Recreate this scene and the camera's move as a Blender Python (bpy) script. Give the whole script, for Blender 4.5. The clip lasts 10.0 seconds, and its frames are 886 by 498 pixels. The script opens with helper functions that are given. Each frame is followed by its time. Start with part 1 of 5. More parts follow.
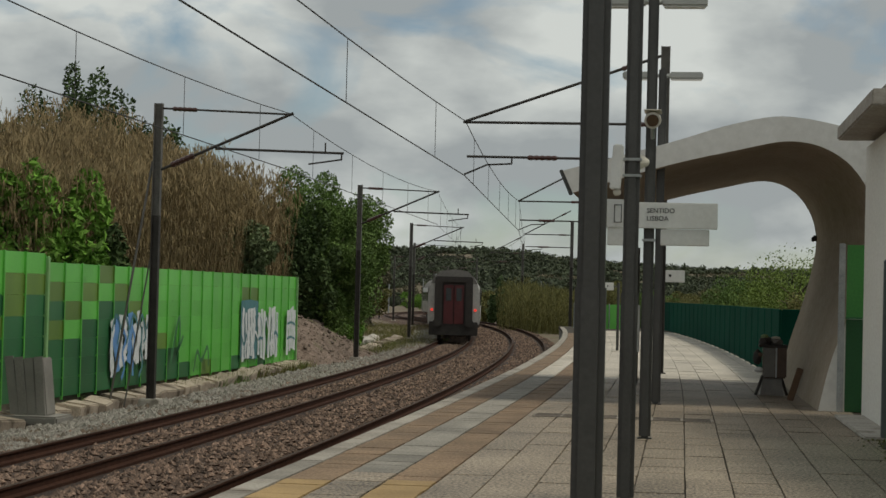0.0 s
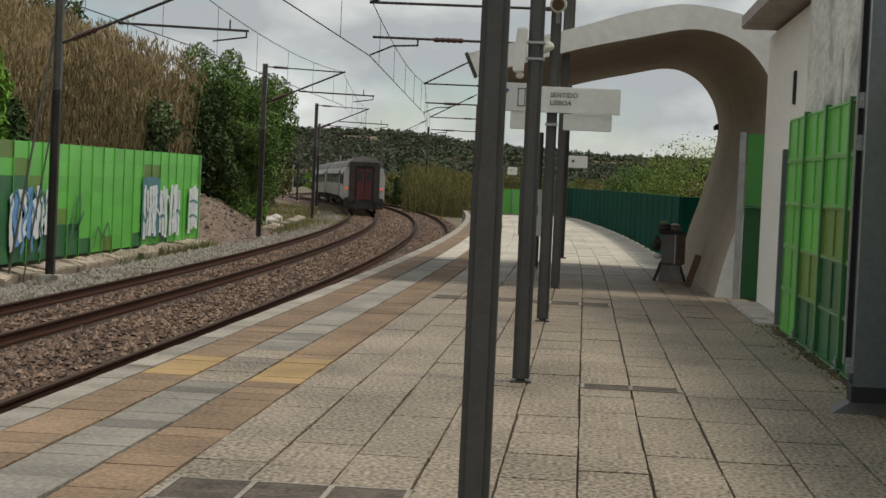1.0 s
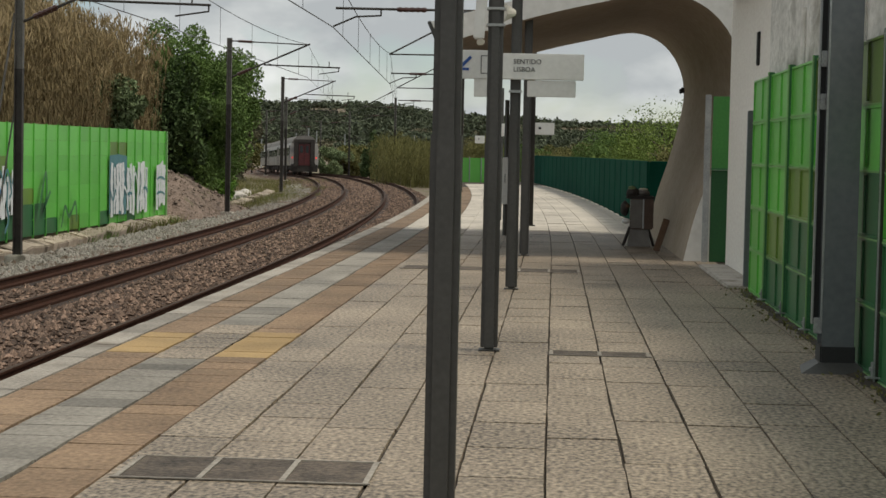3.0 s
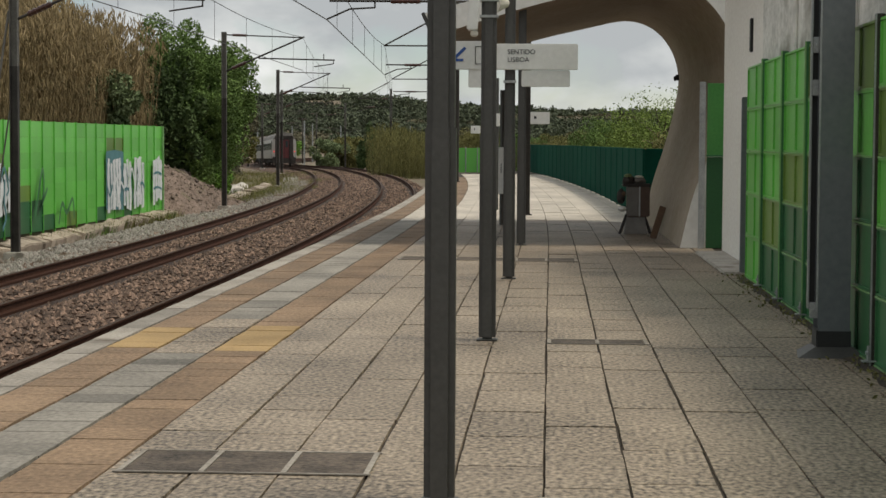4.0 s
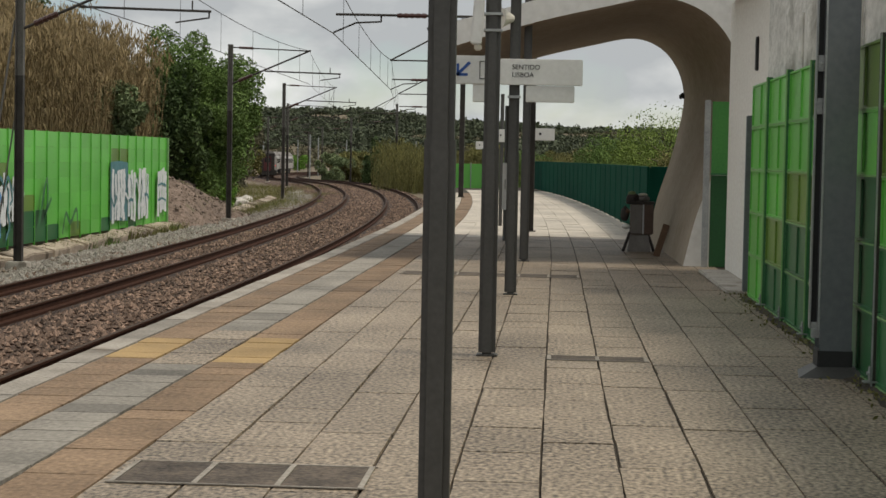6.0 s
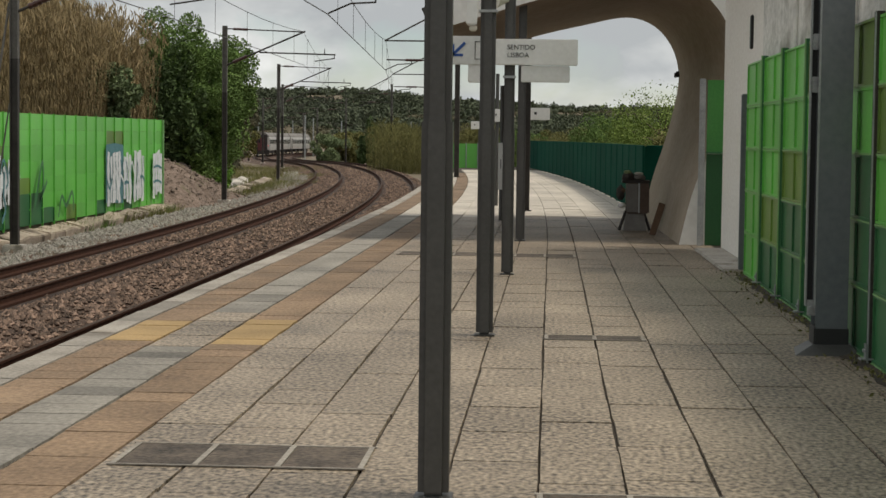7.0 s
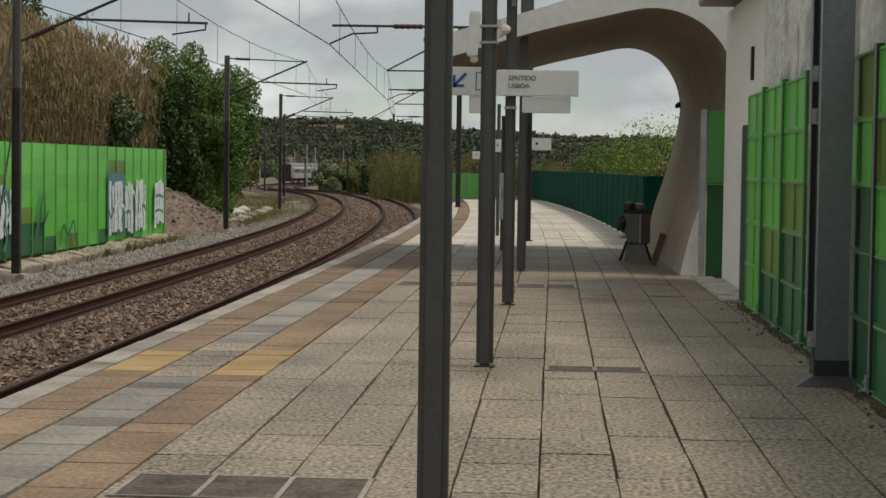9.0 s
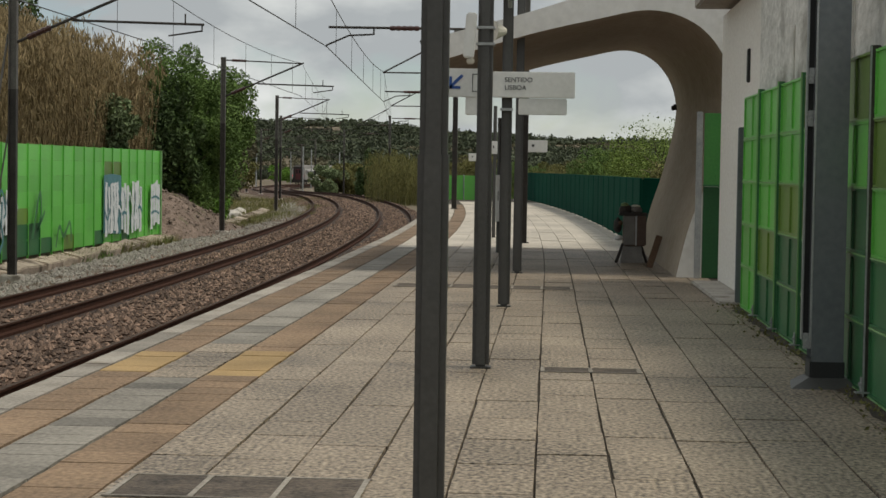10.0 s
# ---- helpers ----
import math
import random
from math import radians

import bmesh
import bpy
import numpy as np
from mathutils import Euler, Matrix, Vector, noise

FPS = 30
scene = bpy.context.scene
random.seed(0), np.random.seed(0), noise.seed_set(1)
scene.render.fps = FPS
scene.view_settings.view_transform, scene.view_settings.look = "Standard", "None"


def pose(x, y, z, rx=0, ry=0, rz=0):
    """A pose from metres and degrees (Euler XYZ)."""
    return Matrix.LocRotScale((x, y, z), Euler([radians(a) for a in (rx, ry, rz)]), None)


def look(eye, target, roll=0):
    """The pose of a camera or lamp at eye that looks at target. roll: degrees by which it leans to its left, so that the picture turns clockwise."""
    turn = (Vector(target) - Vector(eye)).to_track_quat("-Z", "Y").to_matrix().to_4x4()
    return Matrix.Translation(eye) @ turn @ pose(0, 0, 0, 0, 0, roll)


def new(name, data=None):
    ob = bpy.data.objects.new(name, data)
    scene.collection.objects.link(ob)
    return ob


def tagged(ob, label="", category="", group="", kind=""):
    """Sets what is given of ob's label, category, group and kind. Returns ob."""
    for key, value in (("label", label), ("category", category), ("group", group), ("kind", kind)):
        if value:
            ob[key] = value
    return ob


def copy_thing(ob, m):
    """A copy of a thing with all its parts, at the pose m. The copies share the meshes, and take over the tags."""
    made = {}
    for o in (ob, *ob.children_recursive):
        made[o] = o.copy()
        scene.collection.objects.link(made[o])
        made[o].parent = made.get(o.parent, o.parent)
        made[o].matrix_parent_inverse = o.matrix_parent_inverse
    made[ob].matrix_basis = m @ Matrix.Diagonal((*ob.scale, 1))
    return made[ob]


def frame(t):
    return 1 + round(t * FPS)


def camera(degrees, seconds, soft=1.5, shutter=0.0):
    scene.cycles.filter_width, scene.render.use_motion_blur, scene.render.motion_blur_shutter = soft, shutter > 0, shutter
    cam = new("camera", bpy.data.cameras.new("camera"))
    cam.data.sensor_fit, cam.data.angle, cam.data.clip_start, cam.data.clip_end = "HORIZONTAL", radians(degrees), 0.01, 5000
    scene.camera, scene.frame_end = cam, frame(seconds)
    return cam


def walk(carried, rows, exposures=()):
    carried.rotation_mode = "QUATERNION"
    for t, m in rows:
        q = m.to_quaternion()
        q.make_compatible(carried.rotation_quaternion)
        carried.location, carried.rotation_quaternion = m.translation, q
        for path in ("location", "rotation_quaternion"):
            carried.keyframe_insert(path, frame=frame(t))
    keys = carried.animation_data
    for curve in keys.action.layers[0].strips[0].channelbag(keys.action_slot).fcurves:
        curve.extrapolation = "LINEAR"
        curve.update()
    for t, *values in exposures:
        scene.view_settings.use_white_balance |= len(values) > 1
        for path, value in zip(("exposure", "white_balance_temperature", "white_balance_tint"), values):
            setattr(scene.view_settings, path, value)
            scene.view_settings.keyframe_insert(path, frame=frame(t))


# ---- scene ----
# ---------- camera ----------
cam = camera(26.73, 10.0, soft=1.5)
# seconds, place of the eye, yaw to the left, pitch up, roll (degrees)
PATH = [
    (0, -0.093, -0.013, 1.616, 7.336, 1.382, 1.435),
    (0.2, -0.097, -0.079, 1.609, 7.496, 1.254, 2.655),
    (0.5, -0.075, -0.045, 1.598, 6.249, -1.204, 2.493),
    (0.7, -0.099, -0.001, 1.595, 5.364, -1.874, 3.104),
    (1, -0.062, -0.024, 1.599, 4.275, -2.117, 2.586),
    (1.5, -0.045, -0.020, 1.607, 3.007, -2.126, 1.638),
    (2, -0.033, -0.016, 1.607, 1.643, -2.100, 1.195),
    (2.5, -0.045, 0.017, 1.600, 2.969, -2.484, 1.182),
    (2.7, -0.034, 0.071, 1.588, 3.401, -2.728, 1.354),
    (3.8, -0.010, 0.045, 1.598, 3.036, -3.257, 0.573),
    (4, -0.009, -0.006, 1.599, 3.289, -3.292, 0.297),
    (4.5, 0.005, -0.000, 1.603, 3.434, -3.796, 0.400),
    (5, 0.008, 0.006, 1.602, 3.217, -3.850, 0.793),
    (5.5, 0.004, 0.028, 1.597, 3.213, -2.978, 0.875),
    (5.7, 0.009, 0.064, 1.582, 3.442, -2.763, 1.096),
    (6.8, 0.021, 0.033, 1.590, 3.216, -3.309, 0.897),
    (7, 0.009, 0.016, 1.592, 3.290, -3.427, 0.680),
    (7.5, 0.013, 0.009, 1.596, 4.096, -3.239, 0.418),
    (8, 0.025, 0.002, 1.602, 3.790, -2.864, 0.839),
    (8.5, 0.021, 0.022, 1.598, 3.133, -2.661, 0.884),
    (9, 0.020, 0.011, 1.603, 3.354, -2.522, 0.776),
    (9.5, 0.020, 0.014, 1.597, 3.467, -2.304, 1.033),
    (10, 0.019, 0.001, 1.596, 3.231, -2.454, 0.884),
]


def aim(x, y, z, yaw, pitch, roll):
    a, b = radians(yaw), radians(pitch)
    return look((x, y, z), (x - math.sin(a) * math.cos(b), y + math.cos(a) * math.cos(b), z + math.sin(b)), roll)


walk(cam, [(r[0], aim(*r[1:])) for r in PATH], exposures=[(0, -0.2, 6850, 3), (0.5, 0.3, 6700, 5), (1.0, 0.17, 6850, 6), (2.0, 0.1, 6850, 6), (2.5, 0.24, 6850, 6), (5.0, 0.28, 6950, 8), (8.0, 0.24, 6900, 7), (9.0, 0.12, 6850, 6), (10, 0.12, 6850, 6)])

# ---------- sky and sun: a bright day under broken cloud ----------
world = bpy.data.worlds.new("cloudy_sky")
scene.world = world
world.use_nodes = True
wn, wl = world.node_tree.nodes, world.node_tree.links
wn.clear()
w_out, w_bg = wn.new("ShaderNodeOutputWorld"), wn.new("ShaderNodeBackground")
w_sky, w_co, w_map = wn.new("ShaderNodeTexSky"), wn.new("ShaderNodeTexCoord"), wn.new("ShaderNodeMapping")
w_n1, w_n2 = wn.new("ShaderNodeTexNoise"), wn.new("ShaderNodeTexNoise")
w_r1, w_r2, w_mix = wn.new("ShaderNodeValToRGB"), wn.new("ShaderNodeValToRGB"), wn.new("ShaderNodeMix")
w_sky.sky_type, w_sky.sun_disc = "NISHITA", False
w_sky.dust_density, w_sky.ozone_density = 0.2, 4.0
w_sky.sun_elevation, w_sky.sun_rotation = radians(64), radians(90)
w_map.inputs["Scale"].default_value = (1.0, 1.0, 2.0)
w_n1.inputs["Scale"].default_value, w_n1.inputs["Detail"].default_value = 9.0, 8.0
w_n1.inputs["Distortion"].default_value = 0.5
w_n2.inputs["Scale"].default_value, w_n2.inputs["Detail"].default_value = 7.5, 6.0
w_mix.data_type = "RGBA"
# cloud cover: gaps of sky where the first noise is low
w_r1.color_ramp.elements[0].position, w_r1.color_ramp.elements[1].position = 0.31, 0.48
# cloud tone: grey undersides to bright tops
w_r2.color_ramp.elements[0].position, w_r2.color_ramp.elements[1].position = 0.41, 0.6
w_r2.color_ramp.elements[0].color, w_r2.color_ramp.elements[1].color = (4.7, 5.05, 5.55, 1), (8.8, 9.1, 9.4, 1)
wl.new(w_co.outputs["Generated"], w_map.inputs["Vector"])
wl.new(w_map.outputs["Vector"], w_n1.inputs["Vector"])
wl.new(w_map.outputs["Vector"], w_n2.inputs["Vector"])
wl.new(w_n1.outputs["Fac"], w_r1.inputs["Fac"])
wl.new(w_n2.outputs["Fac"], w_r2.inputs["Fac"])
wl.new(w_r1.outputs["Color"], w_mix.inputs[0])
wl.new(w_sky.outputs["Color"], w_mix.inputs[6])
wl.new(w_r2.outputs["Color"], w_mix.inputs[7])
wl.new(w_mix.outputs[2], w_bg.inputs["Color"])
w_bg.inputs["Strength"].default_value = 0.08
wl.new(w_bg.outputs["Background"], w_out.inputs["Surface"])

sun = new("sun", bpy.data.lights.new("sun", "SUN"))
sun.data.energy, sun.data.angle, sun.data.color = 1.9, radians(14), (1.0, 0.95, 0.88)
sun.matrix_world = look((14.5, -2, 30), (0, 0, 0))


# ---------- materials ----------
def mat(name, c1, c2, rough=0.7, metal=0.0, scale=4.0, fine=60.0, bump=0.2, rand=0.25, island=False, mix=0.5, stain=None, stretch=(1, 1, 1), depth=0.01):
    """Two scales of tone between c1 and c2, a fine relief, and a change of tone from piece to piece."""
    m = bpy.data.materials.new(name)
    m.use_nodes = True
    n, l = m.node_tree.nodes, m.node_tree.links
    b = n["Principled BSDF"]
    co, mp = n.new("ShaderNodeNewGeometry"), n.new("ShaderNodeMapping")
    mp.inputs["Scale"].default_value = stretch
    l.new(co.outputs["Position"], mp.inputs["Vector"])
    big, small = n.new("ShaderNodeTexNoise"), n.new("ShaderNodeTexNoise")
    big.inputs["Scale"].default_value, big.inputs["Detail"].default_value = scale, 4
    small.inputs["Scale"].default_value, small.inputs["Detail"].default_value = fine, 3
    for t in (big, small):
        l.new(mp.outputs["Vector"], t.inputs["Vector"])
    add = n.new("ShaderNodeMath")
    add.operation = "MULTIPLY_ADD"
    add.inputs[1].default_value = mix
    half = n.new("ShaderNodeMath")
    half.operation = "MULTIPLY"
    half.inputs[1].default_value = 1 - mix
    l.new(small.outputs["Fac"], half.inputs[0])
    l.new(big.outputs["Fac"], add.inputs[0])
    l.new(half.outputs[0], add.inputs[2])
    ramp = n.new("ShaderNodeValToRGB")
    ramp.color_ramp.elements[0].position, ramp.color_ramp.elements[1].position = 0.34, 0.66
    ramp.color_ramp.elements[0].color, ramp.color_ramp.elements[1].color = (*c1, 1), (*c2, 1)
    l.new(add.outputs[0], ramp.inputs["Fac"])
    colour = ramp.outputs["Color"]
    if stain:
        sn, sr, sm = n.new("ShaderNodeTexNoise"), n.new("ShaderNodeValToRGB"), n.new("ShaderNodeMix")
        sm.data_type = "RGBA"
        sn.inputs["Scale"].default_value, sn.inputs["Detail"].default_value = stain[1], 6
        sr.color_ramp.elements[0].position, sr.color_ramp.elements[1].position = stain[2], stain[2] + 0.12
        l.new(mp.outputs["Vector"], sn.inputs["Vector"])
        l.new(sn.outputs["Fac"], sr.inputs["Fac"])
        l.new(sr.outputs["Color"], sm.inputs[0])
        l.new(colour, sm.inputs[6])
        sm.inputs[7].default_value = (*stain[0], 1)
        colour = sm.outputs[2]
    if rand:
        hsv, rng_ = n.new("ShaderNodeHueSaturation"), n.new("ShaderNodeMapRange")
        rng_.inputs["To Min"].default_value, rng_.inputs["To Max"].default_value = 1 - rand, 1 + rand
        if island:
            l.new(co.outputs["Random Per Island"], rng_.inputs["Value"])
        else:
            oi = n.new("ShaderNodeObjectInfo")
            l.new(oi.outputs["Random"], rng_.inputs["Value"])
        l.new(rng_.outputs["Result"], hsv.inputs["Value"])
        l.new(colour, hsv.inputs["Color"])
        colour = hsv.outputs["Color"]
    l.new(colour, b.inputs["Base Color"])
    b.inputs["Roughness"].default_value, b.inputs["Metallic"].default_value = rough, metal
    if bump:
        bp = n.new("ShaderNodeBump")
        bp.inputs["Strength"].default_value, bp.inputs["Distance"].default_value = bump, depth
        l.new(small.outputs["Fac"], bp.inputs["Height"])
        l.new(bp.outputs["Normal"], b.inputs["Normal"])
    return m


def glow(name, colour, power):
    m = bpy.data.materials.new(name)
    m.use_nodes = True
    b = m.node_tree.nodes["Principled BSDF"]
    b.inputs["Base Color"].default_value = (*colour, 1)
    b.inputs["Emission Color"].default_value, b.inputs["Emission Strength"].default_value = (*colour, 1), power
    return m


M_TILE = mat("washed_concrete_tile", (0.037, 0.027, 0.0165), (0.455, 0.36, 0.262), 0.6, scale=0.9, fine=34, bump=1.0, rand=0.1, mix=0.26, stretch=(1, 0.6, 1), stain=((0.2, 0.16, 0.115), 0.5, 0.64))
# lighter copy of the tile: sunlit brightness past the arch is in the colour
M_PALE = mat("pale_sunlit_paving", (0.3, 0.26, 0.21), (0.62, 0.55, 0.46), 0.7, scale=0.6, fine=20, bump=0.4, rand=0.07, mix=0.5, stretch=(1, 0.5, 1), stain=((0.3, 0.26, 0.2), 0.3, 0.66))
M_TAN = mat("tan_paving_slab", (0.12, 0.076, 0.046), (0.32, 0.215, 0.132), 0.9, scale=1.3, fine=30, bump=0.9, mix=0.45, rand=0.16, stretch=(1, 0.6, 1), stain=((0.2, 0.15, 0.11), 0.9, 0.62))
M_YELLOW = mat("yellow_paving_slab", (0.25, 0.16, 0.065), (0.44, 0.29, 0.125), 0.8, scale=2, fine=40, bump=0.3, rand=0.08)
M_GREYSLAB = mat("grey_paving_slab", (0.118, 0.106, 0.089), (0.28, 0.253, 0.214), 0.9, scale=1.2, fine=30, bump=0.6, mix=0.5, rand=0.34, stretch=(1, 0.6, 1))
M_COPING = mat("platform_coping", (0.17, 0.15, 0.125), (0.37, 0.33, 0.28), 0.9, scale=1.5, fine=30, bump=0.6, rand=0.22, stain=((0.16, 0.13, 0.1), 1.2, 0.6))
M_JOINT = mat("dark_joint_soil", (0.018, 0.013, 0.008), (0.06, 0.044, 0.028), 0.95, scale=6, rand=0)
M_RISER = mat("platform_riser_concrete", (0.16, 0.15, 0.13), (0.28, 0.26, 0.23), 0.9, scale=1.5, rand=0)
M_BALLAST = mat("brown_ballast", (0.026, 0.015, 0.009), (0.15, 0.088, 0.058), 0.95, scale=9, fine=34, bump=1.0, rand=0, depth=0.05)
M_STONE = mat("ballast_stone", (0.022, 0.014, 0.01), (0.31, 0.205, 0.148), 0.9, scale=12, fine=50, bump=0.3, rand=0.65, island=True)
# near-black ballast colour: shadow beside the rails, with some grease
M_RAILSHADE = mat("shaded_rail_bed", (0.012, 0.007, 0.005), (0.07, 0.042, 0.029), 0.9, scale=9, fine=34, bump=1.0, rand=0, depth=0.05)
M_GRAVEL = mat("pale_grey_gravel", (0.13, 0.115, 0.095), (0.4, 0.37, 0.32), 0.95, scale=3, fine=26, bump=1.0, rand=0, depth=0.04, stain=((0.14, 0.1, 0.07), 1.1, 0.56))
M_LID = mat("tan_weathered_lid", (0.24, 0.19, 0.14), (0.46, 0.385, 0.3), 0.92, scale=2.4, fine=22, bump=0.6, rand=0.2, stain=((0.1, 0.075, 0.05), 1.6, 0.56))
M_RAIL = mat("rusty_rail", (0.032, 0.014, 0.009), (0.065, 0.03, 0.019), 0.85, 0.0, scale=7, fine=60, rand=0)
M_RAILTOP = mat("worn_rail_head", (0.045, 0.03, 0.022), (0.085, 0.06, 0.046), 0.8, 0.1, scale=5, fine=50, bump=0.05, rand=0)
for m in (M_RAIL, M_RAILTOP):
    m.node_tree.nodes["Principled BSDF"].inputs["Specular IOR Level"].default_value = 0.1
M_BANK = mat("bare_bank_earth", (0.1, 0.07, 0.052), (0.29, 0.215, 0.17), 0.95, scale=2.2, fine=11, bump=1.0, rand=0, depth=0.08, stain=((0.08, 0.09, 0.03), 0.9, 0.6))
M_RUBBLE = mat("bank_rubble", (0.075, 0.056, 0.043), (0.25, 0.195, 0.155), 0.95, scale=6, fine=30, bump=0.4, rand=0.35, island=True)
M_EARTH = mat("dry_earth", (0.1, 0.076, 0.05), (0.21, 0.16, 0.112), 0.95, scale=0.9, fine=14, bump=0.8, rand=0, depth=0.04, stain=((0.09, 0.11, 0.035), 0.35, 0.55))
M_CONC = mat("weathered_concrete", (0.3, 0.27, 0.23), (0.54, 0.5, 0.44), 0.92, scale=2.2, fine=25, bump=0.5, rand=0.15, stain=((0.13, 0.11, 0.08), 1.5, 0.6))
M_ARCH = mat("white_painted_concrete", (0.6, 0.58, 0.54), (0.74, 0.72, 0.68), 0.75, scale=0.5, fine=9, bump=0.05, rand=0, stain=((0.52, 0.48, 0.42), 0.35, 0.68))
# browner coat for the arch underside, darkened to carry its shade
M_SOFFIT = mat("shaded_brown_soffit", (0.25, 0.195, 0.14), (0.38, 0.31, 0.24), 0.9, scale=0.4, fine=8, bump=0.08, rand=0, stain=((0.24, 0.18, 0.13), 0.3, 0.66))
M_WHITEWALL = mat("white_render", (0.7, 0.66, 0.6), (0.82, 0.79, 0.73), 0.85, scale=0.8, fine=20, bump=0.15, rand=0, stretch=(1, 0.3, 1), stain=((0.55, 0.5, 0.43), 0.8, 0.66))
M_STUCCO = mat("peeling_stucco", (0.46, 0.45, 0.41), (0.76, 0.74, 0.69), 0.9, scale=2.6, fine=11, bump=0.8, rand=0, depth=0.03, stretch=(1, 0.6, 1), stain=((0.3, 0.285, 0.245), 1.5, 0.55))
M_EAVE = mat("stained_eave", (0.22, 0.19, 0.16), (0.42, 0.38, 0.33), 0.9, scale=1.4, fine=16, rand=0)
M_POLE = mat("grey_painted_steel", (0.056, 0.054, 0.05), (0.08, 0.077, 0.072), 0.5, 0.2, scale=3, fine=40, bump=0.04, rand=0.05)
M_COLUMN = mat("blue_grey_steel", (0.105, 0.118, 0.124), (0.15, 0.163, 0.168), 0.5, 0.2, scale=1.2, fine=18, bump=0.03, rand=0.05)
M_GALV = mat("galvanised_steel", (0.26, 0.27, 0.27), (0.42, 0.43, 0.42), 0.45, 0.6, scale=6, fine=50, bump=0.06, rand=0.1)
M_MAST = mat("dark_mast_steel", (0.03, 0.026, 0.022), (0.07, 0.06, 0.052), 0.65, 0.3, scale=4, fine=40, rand=0.1)
M_MASTTOP = mat("weathered_mast_steel", (0.085, 0.078, 0.068), (0.165, 0.152, 0.134), 0.6, 0.3, scale=4, fine=40, rand=0.1)
M_INSUL = mat("brown_insulator", (0.04, 0.016, 0.012), (0.08, 0.03, 0.022), 0.3, 0.0, scale=9, rand=0)
M_WIRE = mat("copper_wire", (0.03, 0.028, 0.026), (0.07, 0.065, 0.06), 0.6, 0.4, scale=5, bump=0, rand=0)
M_GREEN = mat("light_green_panel", (0.1, 0.4, 0.055), (0.15, 0.51, 0.085), 0.36, scale=0.8, fine=30, bump=0.05, rand=0.12, stain=((0.09, 0.33, 0.05), 0.9, 0.68))
M_OLIVE = mat("olive_green_panel", (0.1, 0.185, 0.03), (0.15, 0.25, 0.042), 0.36, scale=0.9, fine=30, bump=0.05, rand=0.14)
M_DARKGREEN = mat("dark_green_panel", (0.022, 0.11, 0.04), (0.038, 0.16, 0.055), 0.36, scale=0.9, fine=30, bump=0.05, rand=0.14)
M_MIDGREEN = mat("mid_green_panel", (0.035, 0.17, 0.035), (0.06, 0.24, 0.05), 0.36, scale=0.9, fine=30, bump=0.05, rand=0.14)
M_GATEGREEN = mat("gate_green_panel", (0.007, 0.07, 0.016), (0.014, 0.1, 0.024), 0.55, scale=1, fine=30, bump=0.05, rand=0.05)
M_FENCE = mat("dark_green_mesh", (0.004, 0.045, 0.03), (0.009, 0.07, 0.047), 1.0, scale=1.2, fine=60, bump=0.2, rand=0.1)
M_FENCE.node_tree.nodes["Principled BSDF"].inputs["Specular IOR Level"].default_value = 0.05
M_EDGEGREEN = mat("pale_green_flange", (0.16, 0.36, 0.11), (0.27, 0.44, 0.2), 0.5, scale=3, rand=0.1)
M_SIGN = mat("white_sign_enamel", (0.62, 0.61, 0.58), (0.72, 0.71, 0.68), 0.4, scale=2, fine=20, bump=0.02, rand=0.04)
M_BLACK = mat("black_lettering", (0.012, 0.012, 0.012), (0.02, 0.02, 0.02), 0.6, bump=0, rand=0)
M_BLUE = mat("blue_sign_paint", (0.012, 0.06, 0.24), (0.02, 0.08, 0.3), 0.5, bump=0, rand=0)
M_WHITEPAINT = mat("white_spray_paint", (0.5, 0.53, 0.53), (0.72, 0.73, 0.72), 0.7, scale=3, fine=20, bump=0, rand=0)
M_BLUEPAINT = mat("blue_spray_paint", (0.08, 0.2, 0.45), (0.15, 0.33, 0.6), 0.7, scale=3, fine=20, bump=0, rand=0)
M_TEALPAINT = mat("dark_teal_spray_paint", (0.045, 0.14, 0.15), (0.09, 0.23, 0.25), 0.7, scale=3, fine=20, bump=0, rand=0)
M_LUMI = mat("grey_lamp_housing", (0.34, 0.34, 0.32), (0.46, 0.46, 0.43), 0.5, 0.2, scale=3, bump=0, rand=0.04)
M_CREAM = mat("cream_plastic", (0.52, 0.48, 0.4), (0.64, 0.6, 0.52), 0.45, scale=3, bump=0.02, rand=0.05)
M_LENS = mat("dark_lens", (0.06, 0.035, 0.02), (0.1, 0.06, 0.03), 0.15, scale=3, bump=0, rand=0)
M_GRATE = mat("rusty_grate", (0.022, 0.018, 0.014), (0.15, 0.115, 0.088), 0.9, 0.0, scale=5, fine=32, bump=1.0, rand=0.1)
M_BINGREY = mat("grey_bin_panel", (0.12, 0.11, 0.1), (0.2, 0.185, 0.165), 0.6, 0.2, scale=5, rand=0.1)
M_BIN = mat("brown_bin_metal", (0.06, 0.035, 0.025), (0.11, 0.07, 0.05), 0.6, 0.2, scale=5, rand=0.1)
M_RUST = mat("rusty_plank", (0.08, 0.045, 0.025), (0.17, 0.1, 0.06), 0.85, scale=5, rand=0)
M_COACH = mat("grey_coach_side", (0.34, 0.32, 0.29), (0.52, 0.49, 0.45), 0.45, 0.4, scale=0.7, fine=8, bump=0.03, rand=0.08, stain=((0.16, 0.16, 0.17), 0.5, 0.6))
M_ROOF = mat("dusty_coach_roof", (0.13, 0.12, 0.11), (0.22, 0.2, 0.18), 0.8, scale=0.8, fine=10, rand=0)
M_ENDDARK = mat("dark_gangway", (0.02, 0.016, 0.014), (0.045, 0.035, 0.03), 0.8, scale=3, rand=0)
M_REDDOOR = mat("dark_red_door", (0.06, 0.008, 0.009), (0.11, 0.014, 0.014), 0.5, scale=3, rand=0)
